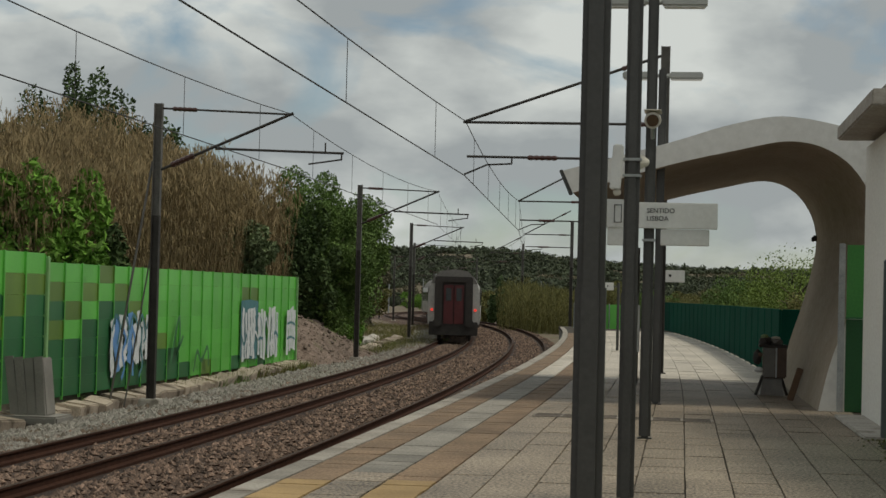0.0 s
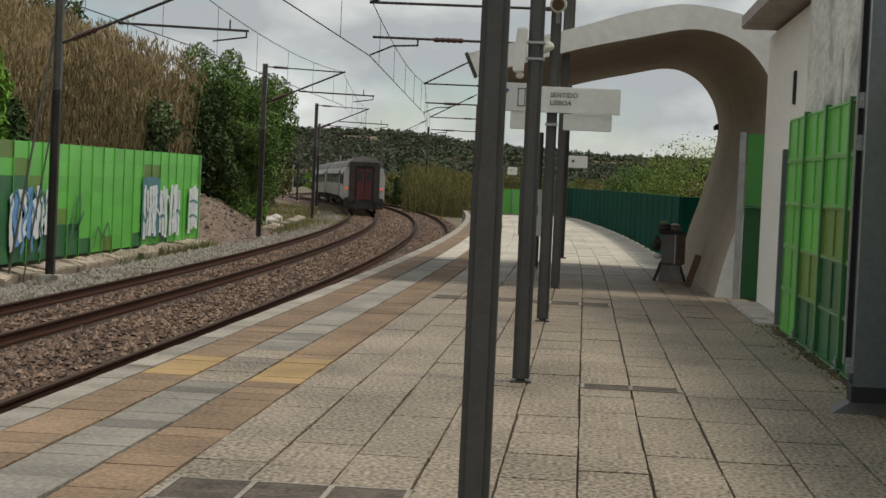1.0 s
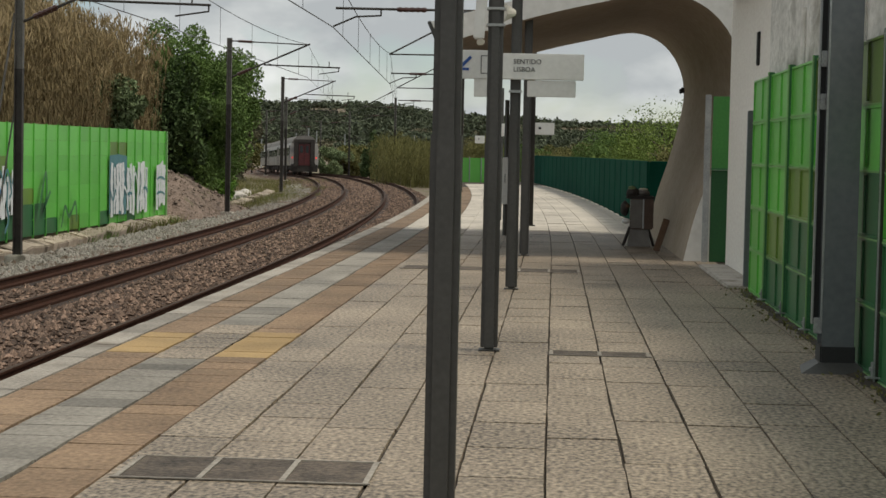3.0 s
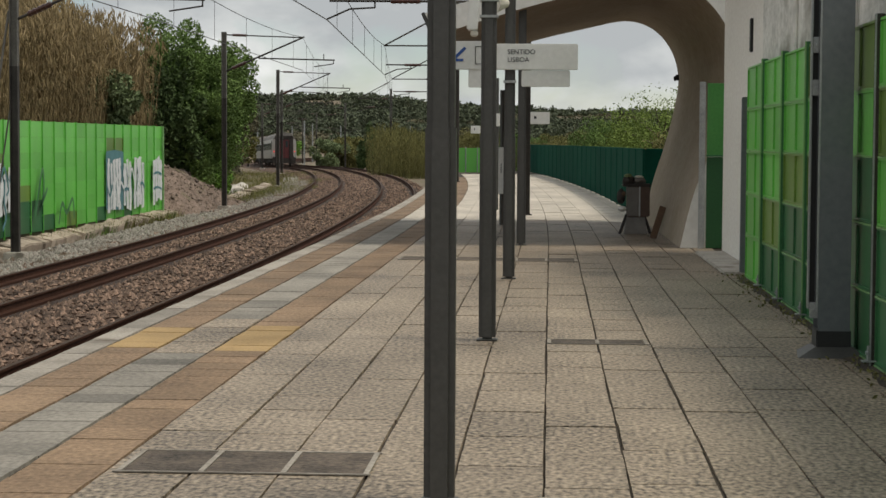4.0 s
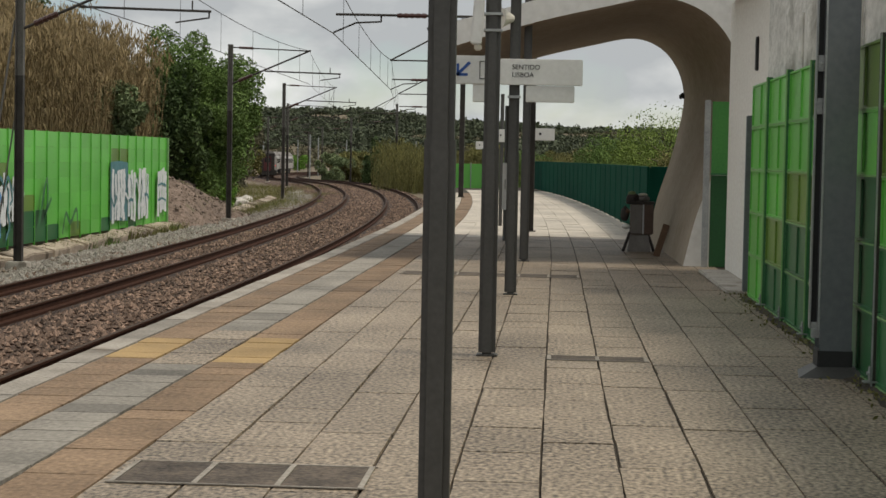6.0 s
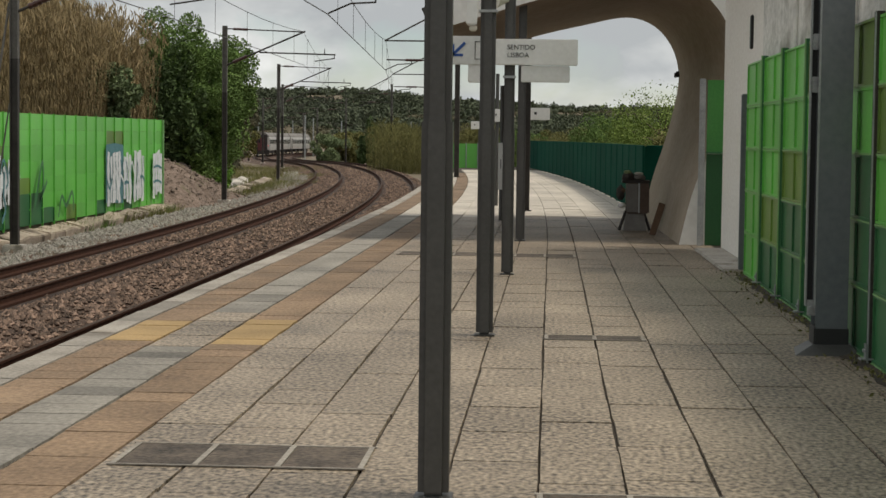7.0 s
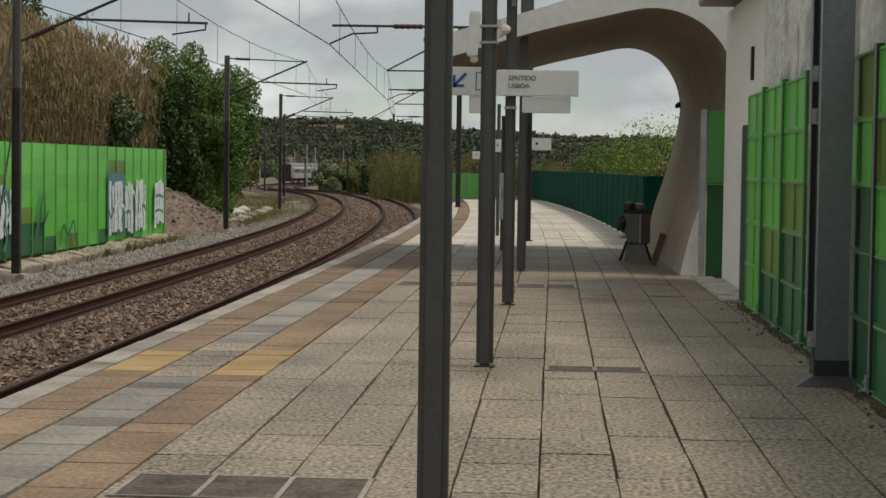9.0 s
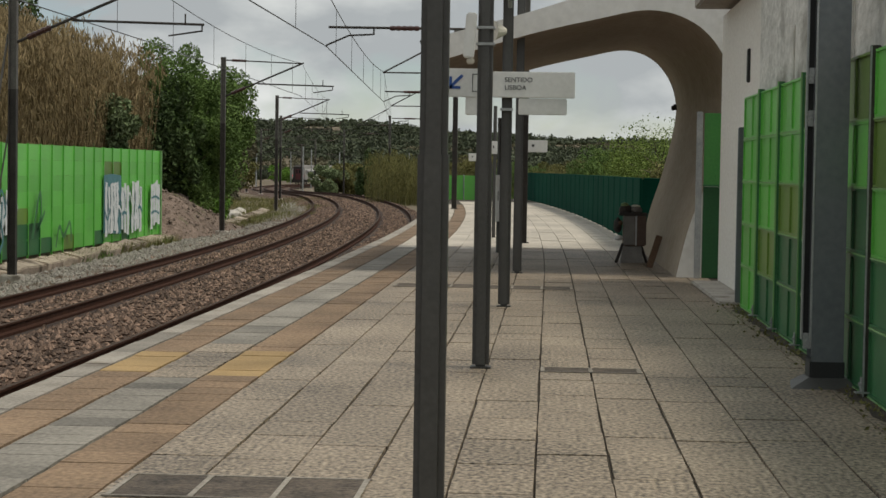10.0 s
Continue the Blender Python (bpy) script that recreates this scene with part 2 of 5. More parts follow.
M_GLASS = mat("dark_window_glass", (0.012, 0.014, 0.016), (0.03, 0.033, 0.036), 0.12, scale=2, bump=0, rand=0.2)
M_UNDER = mat("grimy_underframe", (0.02, 0.017, 0.015), (0.05, 0.042, 0.036), 0.85, scale=4, rand=0)
M_TAILLAMP = glow("red_tail_lamp", (1.0, 0.05, 0.03), 0.8)
M_BARK = mat("bark", (0.06, 0.045, 0.03), (0.14, 0.11, 0.08), 0.95, scale=5, fine=30, bump=0.8, rand=0.1, stretch=(1, 1, 0.25))


def leafmat(name, c1, c2, rand=0.45):
    m = mat(name, c1, c2, 0.75, scale=0.7, fine=6, bump=0, rand=rand, island=True)
    b = m.node_tree.nodes["Principled BSDF"]
    b.inputs["Specular IOR Level"].default_value = 0.25
    return m


L_DARK = leafmat("dark_foliage", (0.033, 0.056, 0.019), (0.085, 0.128, 0.042), 0.38)
L_MID = leafmat("green_foliage", (0.066, 0.115, 0.026), (0.155, 0.235, 0.062), 0.38)
L_BRIGHT = leafmat("bright_foliage", (0.08, 0.18, 0.022), (0.19, 0.34, 0.055))
L_GREY = leafmat("grey_green_foliage", (0.1, 0.135, 0.062), (0.2, 0.245, 0.12), 0.35)
L_REED = leafmat("dry_reed", (0.125, 0.092, 0.043), (0.31, 0.235, 0.12), 0.3)
L_REEDTOP = leafmat("pale_reed_plume", (0.22, 0.165, 0.08), (0.42, 0.32, 0.18), 0.3)
L_HILL = leafmat("distant_wood", (0.034, 0.046, 0.027), (0.086, 0.1, 0.056), 0.4)
L_HILLDRY = leafmat("distant_scrub", (0.085, 0.08, 0.048), (0.16, 0.145, 0.09), 0.4)
L_YOUNG = leafmat("young_yellow_green_foliage", (0.105, 0.155, 0.03), (0.2, 0.265, 0.06), 0.25)
L_OLIVE = leafmat("olive_scrub", (0.11, 0.11, 0.035), (0.2, 0.185, 0.065), 0.4)


# ---------- builders ----------
def mesh_of(name, verts, faces, material):
    me = bpy.data.meshes.new(name)
    me.from_pydata([tuple(v) for v in verts], [], [tuple(f) for f in faces])
    me.materials.append(material)
    return me


def under(ob, parent):
    if parent is not None:
        ob.parent = parent
    return ob


def part(name, bm, material, parent, label=""):
    me = bpy.data.meshes.new(name)
    bm.to_mesh(me)
    bm.free()
    me.materials.append(material)
    ob = under(new(name, me), parent)
    return tagged(ob, label) if label else ob


def thing(name, label, category, x=0, y=0, z=0, rz=0, group="", kind=""):
    ob = new(name)
    ob.empty_display_size = 0.2
    ob.matrix_basis = pose(x, y, z, 0, 0, rz)
    return tagged(ob, label, category, group, kind)


def box(bm, c, s, turn=None, bevel=0.0):
    m = Matrix.Translation(c) @ (turn.to_4x4() if turn else Matrix()) @ Matrix.Diagonal((*s, 1))
    made = bmesh.ops.create_cube(bm, size=1, matrix=m)["verts"]
    if bevel:
        edges = list({e for v in made for e in v.link_edges})
        bmesh.ops.bevel(bm, geom=edges, offset=bevel, segments=2, affect="EDGES")
    return bm


def tube(bm, p, q, r, n=8, r2=None):
    p, q = Vector(p), Vector(q)
    d = q - p
    m = Matrix.Translation((p + q) / 2) @ d.to_track_quat("Z", "Y").to_matrix().to_4x4()
    bmesh.ops.create_cone(bm, cap_ends=True, segments=n, radius1=r, radius2=r if r2 is None else r2, depth=d.length, matrix=m)
    return bm


def fresh():
    return bmesh.new()


def smooth(ob):
    for p in ob.data.polygons:
        p.use_smooth = True
    return ob


# ---------- plan: the two curved tracks ----------
def bend(y):
    d = max(y - 27.0, 0.0)
    return -0.000478 * d ** 2 - 0.00000085 * d ** 3


def near_track(y):
    """The near track's middle line, x at y."""
    if y < 175:
        return -5.35 + bend(y)
    return -18.575 - 0.197 * (y - 175) + 0.00115 * max(y - 280, 0) ** 2


def rail_level(y):
    k = min(max((y - 165) / 125, 0), 1)
    return -1.0 - 0.9 * k * k * (3 - 2 * k) - 0.1 * min(max((y - 300) / 100, 0), 1)


def line_at(y, u):
    """A point u metres to the right of the near track's middle line."""
    s = (near_track(y + 0.5) - near_track(y - 0.5))
    n = math.hypot(1, s)
    return near_track(y) + u / n, y - u * s / n


ALONG = [-14 + 2.5 * i for i in range(45)] + [99 + 4 * i for i in range(1, 117)]


def swept(name, rows, profile, material, closed=True):
    """rows of (y, u): profile of (du, z over the rail level) carried along the line."""
    verts, faces, k = [], [], len(profile)
    for y, u in rows:
        for du, dz in profile:
            x, yy = line_at(y, u + du)
            verts.append((x, yy, rail_level(y) + dz))
    for i in range(len(rows) - 1):
        for j in range(k if closed else k - 1):
            a, b = i * k + j, i * k + (j + 1) % k
            faces.append((a, b, b + k, a + k))
    if closed:
        faces += [tuple(range(k))[::-1], tuple(range((len(rows) - 1) * k, len(rows) * k))]
    return mesh_of(name, verts, faces, material)


# ---------- ground ----------
def ground_z(x, y):
    u = x - near_track(max(min(y, 560), -14))
    base = rail_level(min(y, 560)) - 0.42
    if u < -9.6:
        base += min((-9.6 - u) / 3.0, 1.0) * 0.35
    hill = min(max((y - 430) / 520, 0), 1)
    side = 1.24 - 0.34 * min(max((x / max(y, 1) + 0.1) / 0.1, 0), 1)
    base += (hill ** 1.5) * 20 * side * (1 + 0.12 * noise.noise((x * 0.004, y * 0.004, 0.3)))
    far = min(max((y - 950) / 900, 0), 1)
    base -= far * 12
    return base + 0.1 * noise.noise((x * 0.15, y * 0.15, 0)) * (1 if abs(u + 2.2) > 7 else 0.1)


gx = sorted({*[-1800, -1300, -900, -650, -480, -360, -280, -220, -180, -150], *range(-130, 31, 4), *[45, 60, 80, 110, 150, 210, 300, 420, 600, 900, 1400]})
gy = sorted({*[-300, -150, -80, -40], *range(-20, 240, 4), *range(240, 1000, 20), *range(1000, 2900, 100)})
gv = [(x, y, ground_z(x, y)) for y in gy for x in gx]
gf = [(j * len(gx) + i, j * len(gx) + i + 1, (j + 1) * len(gx) + i + 1, (j + 1) * len(gx) + i) for j in range(len(gy) - 1) for i in range(len(gx) - 1)]
tagged(smooth(new("ground", mesh_of("ground", gv, gf, M_EARTH))), "dry brown earth with patches of grass", "ground", kind="structure")

# ballast bed, banked between the tracks
BED = [(-8.1, -0.36), (-7.2, -0.3), (-6.25, -0.22), (-5.55, -0.21), (-5.25, -0.25), (-4.85, -0.25), (-4.65, -0.2), (-4.2, -0.19), (-3.7, -0.2), (-3.5, -0.25), (-3.1, -0.25), (-2.8, -0.17), (-2.1, -0.13), (-1.4, -0.17), (-1.05, -0.25), (-0.65, -0.25), (-0.4, -0.2), (0.4, -0.2), (0.7, -0.25), (1.1, -0.25), (1.63, -0.18)]
bed = swept("ballast_bed", [(y, 0) for y in ALONG], BED, M_BALLAST, closed=False)
tagged(new("ballast_bed", bed), "brown stone ballast under two curved railway tracks", "ballast", kind="structure")


GRAVEL = [(-7.5, -0.33), (-7.2, -0.275), (-6.6, -0.225), (-6.1, -0.2), (-5.8, -0.215)]
tagged(new("gravel_strip", swept("gravel_strip", [(y, 0) for y in ALONG if 20 < y < 150], GRAVEL, M_GRAVEL, closed=False)), "pale grey gravel strip beside the far track", "gravel", kind="structure")
# dark strip under each rail paints its shadow onto the bed
for u in (-5.07, -3.33, -0.87, 0.87):
    strip = [(u - 0.36, -0.215), (u - 0.15, -0.2), (u + 0.15, -0.2), (u + 0.36, -0.215)]
    tagged(new("shaded_rail_bed", swept("shaded_rail_bed", [(y, 0) for y in ALONG], strip, M_RAILSHADE, closed=False)), "dark ballast strip of shade and grease along a rail", "ballast", kind="structure")


def stones(name, material, count, span, left, right, small, large, seed):
    rng = np.random.default_rng(seed)
    shape = np.array([(1, 0, 0), (-0.8, 0.3, 0), (0, 1, 0.1), (0.2, -1, 0), (0, 0.1, 0.8), (0.1, 0, -0.7)])
    tri = np.array([(0, 2, 4), (2, 1, 4), (1, 3, 4), (3, 0, 4), (2, 0, 5), (1, 2, 5), (3, 1, 5), (0, 3, 5)])
    vs, fs, k = [], [], 0
    us, zs = [b[0] for b in BED], [b[1] for b in BED]
    for _ in range(count):
        y = span[0] + (span[1] - span[0]) * rng.random() ** 2.3
        u = rng.uniform(left, right)
        if min(abs(u - r) for r in (-5.07, -3.33, -0.87, 0.87)) < 0.14:
            continue
        x, yy = line_at(y, u)
        s = rng.uniform(small, large)
        a = rng.uniform(0, 6.28)
        c, d = math.cos(a), math.sin(a)
        p = shape * s * rng.uniform(0.7, 1.2, (1, 3)) + rng.normal(0, s * 0.12, (6, 3))
        p = np.c_[p[:, 0] * c - p[:, 1] * d, p[:, 0] * d + p[:, 1] * c, p[:, 2]]
        vs.append(p + (x, yy, rail_level(y) + np.interp(u, us, zs) + s * 0.35))
        fs.append(tri + k)
        k += 6
    return mesh_of(name, np.concatenate(vs).tolist(), np.concatenate(fs).tolist(), material)


tagged(new("gravel_stones", stones("gravel_stones", M_GRAVEL, 9000, (30, 130), -7.7, -5.5, 0.03, 0.11, 5)), "loose pale grey stones beside the far track", "stones", kind="stuff")
tagged(new("ballast_stones", stones("ballast_stones", M_STONE, 46000, (15, 180), -6.3, 1.6, 0.032, 0.075, 4)), "loose brown ballast stones between the rails", "stones", kind="stuff")

RAIL_LOW = [(-0.075, -0.26), (0.075, -0.26), (0.075, -0.155), (0.016, -0.13), (0.012, -0.05), (0.036, -0.035), (0.036, -0.006), (-0.036, -0.006), (-0.036, -0.035), (-0.012, -0.05), (-0.016, -0.13), (-0.075, -0.155)]
RAIL_TOP = [(-0.034, -0.006), (0.034, -0.006), (0.028, 0.0), (-0.028, 0.0)]
for label, mid in (("rusty railway track beside the platform", 0.0), ("rusty railway track along the green barrier", -4.2)):
    track = thing("railway_track", label, "railway track", group="the two tracks", kind="structure")
    for side in (-0.87, 0.87):
        rail = under(new("rail", swept("rail", [(y, mid + side) for y in ALONG], RAIL_LOW, M_RAIL)), track)
        under(new("rail_head", swept("rail_head", [(y, mid + side) for y in ALONG], RAIL_TOP, M_RAILTOP)), rail)


# ---------- platform ----------
def platform():
    verts, faces = [], []
    rows = [-12, -4, 4, 10, 16, 22, 27, 32, 38, 44, 50, 56, 62, 68, 74, 80, 86, 92, 98, 104]
    for y in rows:
        o = bend(y)
        w = 12.0 if y < 40 else 3.2
        for x, z in ((-3.60 + o, -1.45), (-3.60 + o, -0.14), (-3.66 + o, -0.14), (-3.66 + o, -0.016), (w + o, -0.016), (w + o, -1.6)):
            verts.append((x, y, z))
    for i in range(len(rows) - 1):
        for j in range(5):
            a = i * 6 + j
            faces.append((a, a + 6, a + 7, a + 1))
    return new("platform", mesh_of("platform", verts, faces, M_JOINT))


deck = tagged(platform(), "long curved station platform paved with worn slabs", "platform", kind="structure")
riser_v, riser_f = [], []
for i, y in enumerate(range(-12, 105, 4)):
    o = bend(y)
    riser_v += [(-3.625 + o, y, -1.45), (-3.625 + o, y, -0.15)]
    if i:
        riser_f.append((2 * i - 2, 2 * i - 1, 2 * i + 1, 2 * i))
under(new("riser", mesh_of("riser", riser_v, riser_f, M_RISER)), deck)

COPING = (-3.68, -3.44)
BANDS = [(-3.44, -3.02, "tan"), (-3.02, -2.58, "grey"), (-2.58, -2.15, "tan")]
FIELD = [-2.15, -1.73, -1.30, -0.88, -0.46, -0.03, 0.375, 0.795, 1.235, 1.69, 2.13, 2.45]
slab_cache = {}


def slab_mesh(w, d, material, kind=0):
    """A slab with slightly broken, uneven edges; kind picks one of four outlines."""
    key = (round(w, 3), round(d, 3), material.name, kind)
    if key not in slab_cache:
        rng = random.Random(kind * 17 + int(d * 1000))
        a, b, e = w / 2, d / 2, 0.006
        nx, ny = 3, (5 if d > 0.6 else 3)
        ring = [(-a + w * i / nx, -b) for i in range(nx)] + [(a, -b + d * i / ny) for i in range(ny)]
        ring += [(a - w * i / nx, b) for i in range(nx)] + [(-a, b - d * i / ny) for i in range(ny)]
        n = len(ring)
        v = [(x, y, -0.04) for x, y in ring]
        for x, y in ring:
            k = 1 - rng.uniform(0.0, 0.9) * e / a
            q = 1 - rng.uniform(0.1, 0.8) * e / b
            v.append((x * k, y * q, 0))
        f = [tuple(range(n, 2 * n))] + [(i, (i + 1) % n, n + (i + 1) % n, n + i) for i in range(n)]
        slab_cache[key] = mesh_of("slab", v, f, material)
    return slab_cache[key]


def lay_slabs():
    rng = random.Random(7)
    rest = {}
    single = 0

    def lay(x0, x1, y, length, material, gap, cross=0.008):
        nonlocal single
        w, d, o = x1 - x0 - gap, length - cross, bend(y + length / 2)
        me = slab_mesh(w, d, material, rng.randint(0, 3) if y < 40 else 0)
        z, tx, ty = rng.uniform(-0.003, 0.002), rng.uniform(-0.25, 0.25), rng.uniform(-0.2, 0.2)
        m = pose((x0 + x1) / 2 + o + rng.uniform(-0.004, 0.004), y + length / 2 + rng.uniform(-0.004, 0.004), z, tx, ty, math.degrees(0.000956 * max(y - 27, 0) + 0.00000255 * max(y - 27, 0) ** 2))
        if y < 18.6 and y > 6.3 and single < 300:
            ob = under(new("slab", me), deck)
            ob.matrix_basis = m
            single += 1
        else:
            vs, fs = rest.setdefault(material.name, ([], []))
            k = len(vs)
            vs += [m @ v.co for v in me.vertices]
            fs += [tuple(i + k for i in p.vertices) for p in me.polygons]

    y = -6.0
    while y < 100:
        lay(*COPING, y, 0.94, M_COPING, 0.014)
        y += 0.94
    for x0, x1, tone in BANDS:
        y = -6.0 + rng.uniform(0, 0.3)
        while y < 84:
            long = 0.385 if y < 40 else 0.77
            # past the arch the grey band takes the sunlit tone too
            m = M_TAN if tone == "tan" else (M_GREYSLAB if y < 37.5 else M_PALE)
            if tone == "tan" and 14.1 < y + 0.19 < 15.9:
                m = M_YELLOW
            if tone == "grey" and 14.0 < y + 0.19 < 16.4:
                m = M_TILE
            lay(x0, x1, y, long, m, 0.018, 0.004)
            y += long
    for x0, x1 in zip(FIELD, FIELD[1:]):
        y = -6.0 + rng.uniform(0, 0.9)
        while y < 92:
            long = rng.choice((0.62, 0.94, 0.94, 0.94, 1.88)) if y < 40 else 1.88
            # sunlit tone painted into the slabs beyond the arch
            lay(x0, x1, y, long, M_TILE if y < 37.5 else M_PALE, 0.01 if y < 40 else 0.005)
            y += long
    mats = {m.name: m for m in (M_TILE, M_PALE, M_TAN, M_GREYSLAB, M_COPING, M_YELLOW)}
    for name, (vs, fs) in rest.items():
        tagged(under(new("far_slabs", mesh_of("far_slabs", vs, fs, mats[name])), deck), kind="stuff")


def drain_grate(x0, x1, y0, y1, pieces, label):
    g = thing("drain_grate", label, "drain grate", (x0 + x1) / 2, (y0 + y1) / 2, 0.003, group="platform drain grates")
    w, d = x1 - x0, y1 - y0
    for s in (-1, 1):
        bm = fresh()
        box(bm, (0, s * d / 2, 0.004), (w + 0.05, 0.02, 0.006))
        part("surround_strip", bm, M_COPING, g, "pale concrete edge")
    for i in range(pieces + 1):
        bm = fresh()
        box(bm, (-w / 2 + i * w / pieces, 0, 0.0045), (0.028, d - 0.024, 0.006))
        part("surround_strip", bm, M_COPING, g, "pale concrete edge")
    for i in range(pieces):
        bm = fresh()
        c, pw = -w / 2 + (i + 0.5) * w / pieces, w / pieces - 0.035
        box(bm, (c, 0, 0.001), (pw, d - 0.02, 0.004))
        for k in range(int(pw / 0.1)):
            box(bm, (c - pw / 2 + (k + 0.5) * 0.1, 0, 0.0025), (0.012, d - 0.02, 0.003))
        part("grate_panel", bm, M_GRATE, g)


drain_grate(-2.08, -0.88, 8.8, 9.42, 3, "three rusty grates in a pale surround, sunk in the platform")
drain_grate(-0.02, 0.78, 7.72, 8.28, 2, "two worn grates in a pale surround, sunk in the platform")
drain_grate(-0.01, 0.76, 14.74, 15.05, 2, "narrow rusty grate across two paving slabs")
drain_grate(-2.05, -0.92, 25.1, 25.75, 3, "long dark grate across the platform paving")
drain_grate(-0.86, 0.34, 25.0, 25.6, 3, "long dark grate across the platform paving")

# ---------- canopy arch ----------
ARCH_IN = [(1.9, 0.0), (2.06, 0.78), (2.31, 1.58), (2.5, 2.36), (2.56, 2.92), (2.42, 3.45), (2.06, 3.88), (1.5, 4.06), (0.64, 3.90), (-0.4, 3.65), (-1.79, 3.22)]
ARCH_OUT = [(2.5, 0.0), (2.62, 0.78), (2.84, 1.58), (3.02, 2.36), (3.06, 3.05), (2.9, 3.72), (2.55, 4.14), (1.5, 4.43), (0.63, 4.31), (-0.37, 4.0), (-1.95, 3.56)]


def curve_through(points, steps=6):
    p = [points[0], *points, points[-1]]
    out = []
    for i in range(1, len(p) - 2):
        a, b, c, d = (np.array(q, float) for q in p[i - 1:i + 3])
        for k in range(steps):
            t = k / steps
            out.append(tuple(0.5 * (2 * b + (c - a) * t + (2 * a - 5 * b + 4 * c - d) * t * t + (3 * b - a - 3 * c + d) * t ** 3)))
    return out + [points[-1]]


def canopy_arch():
    inner, outer = curve_through(ARCH_IN), curve_through(ARCH_OUT)
    k, n = len(inner), 5
    ys = [28.6 + (38.2 - 28.6) * i / n for i in range(n + 1)]
    verts, faces = [], []
    for j, y in enumerate(ys):
        # the front mouth is a little wider than the back
        k2 = 0.18 * (1 - j / n)
        verts += [(x + k2 * max(0, x - 1.5), y, z) for x, z in inner] + [(x + k2 * max(0, x - 1.5), y, z) for x, z in outer]
    for i in range(n):
        a, b = i * 2 * k, (i + 1) * 2 * k
        for j in range(k - 1):
            faces.append((a + j, b + j, b + j + 1, a + j + 1))
            faces.append((a + k + j, a + k + j + 1, b + k + j + 1, b + k + j))
        faces.append((a + k - 1, b + k - 1, b + 2 * k - 1, a + 2 * k - 1))
    # inner faces split off: their colour holds the underside's shade
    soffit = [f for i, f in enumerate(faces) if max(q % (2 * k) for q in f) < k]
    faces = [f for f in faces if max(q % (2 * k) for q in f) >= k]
    for j in range(k - 1):
        faces.append((j, j + 1, k + j + 1, k + j))
        e = n * 2 * k
        faces.append((e + j, e + k + j, e + k + j + 1, e + j + 1))
    arch = thing("canopy_arch", "white curved concrete canopy arch over the platform", "canopy", 0, 0, 0)
    under(new("shell", mesh_of("shell", verts, faces, M_ARCH)), arch)
    tagged(under(new("soffit", mesh_of("soffit", verts, soffit, M_SOFFIT)), arch), "curved underside, browned to carry its shade")
    bm = fresh()
    tube(bm, (2.58, 38.05, 2.92), (2.5, 38.05, 2.92), 0.06, 12)
    box(bm, (2.49, 38.05, 2.9), (0.06, 0.12, 0.1), bevel=0.015)
    part("lamp", bm, M_BLACK, arch, "small black lamp")
    bm = fresh()
    box(bm, (-1.9, 28.66, 3.38), (0.06, 0.05, 0.42), Euler((0, radians(-24), 0)).to_matrix(), bevel=0.01)
    part("end_cap", bm, M_POLE, arch, "dark end cap")


canopy_arch()

# ---------- building behind the barrier ----------
def building():
    b = thing("station_building", "white rendered building with peeling stucco and a flat eave", "building", 0, 0, 0)
    bm = fresh()
    box(bm, (4.75, 24.75, 1.9), (4.5, 5.3, 3.96))
    part("white_wall", bm, M_WHITEWALL, b, "white rendered end wall")
    bm = fresh()
    box(bm, (4.74, 19.55, 1.85), (4.56, 5.1, 4.1))
    part("stucco_wall", bm, M_STUCCO, b, "grey peeling stucco wall")
    bm = fresh()
    box(bm, (4.76, 5.75, 1.45), (4.56, 22.5, 3.3))
    part("low_wall", bm, M_STUCCO, b, "lower peeling stucco wall")
    bm = fresh()
    box(bm, (4.55, 24.55, 4.04), (5.0, 4.86, 0.2), bevel=0.02)
    box(bm, (4.7, 24.6, 4.2), (4.9, 4.9, 0.14), bevel=0.03)
    part("eave", bm, M_EAVE, b, "stained overhanging eave")
    bm = fresh()
    box(bm, (2.485, 23.6, 2.95), (0.04, 0.14, 0.42), bevel=0.01)
    part("wall_slot", bm, M_BLACK, b, "dark narrow wall fitting")
    for p in range(3):
        bm = fresh()
        tube(bm, (2.44, 19.0 - 3.6 * p, 0.1), (2.44, 19.0 - 3.6 * p, 3.1), 0.03, 8)
        part("drainpipe", bm, M_STUCCO, b)


building()

# ---------- green noise barrier beside the building ----------
panel_cache = {}


def panel_mesh(w, h, t, material, rims=True):
    """A shallow tray: flat field, raised flange round it. Width along y, facing -x."""
    key = (round(w, 3), round(h, 3), t, material.name, rims)
    if key not in panel_cache:
        bm = fresh()
        box(bm, (0, 0, 0), (t, w, h))
        for s in (-1, 1):
            if rims:
                box(bm, (-t * 0.8, 0, s * (h / 2 - 0.012)), (t * 0.6, w, 0.02))
            box(bm, (-t * 0.8, s * (w / 2 - 0.01), 0), (t * 0.6, 0.016, h - 0.05))
        me = bpy.data.meshes.new("panel")
        bm.to_mesh(me)
        bm.free()
        me.materials.append(material)
        panel_cache[key] = me
    return panel_cache[key]


TONE = {"G": M_MIDGREEN, "L": M_GREEN, "O": M_OLIVE, "D": M_DARKGREEN}


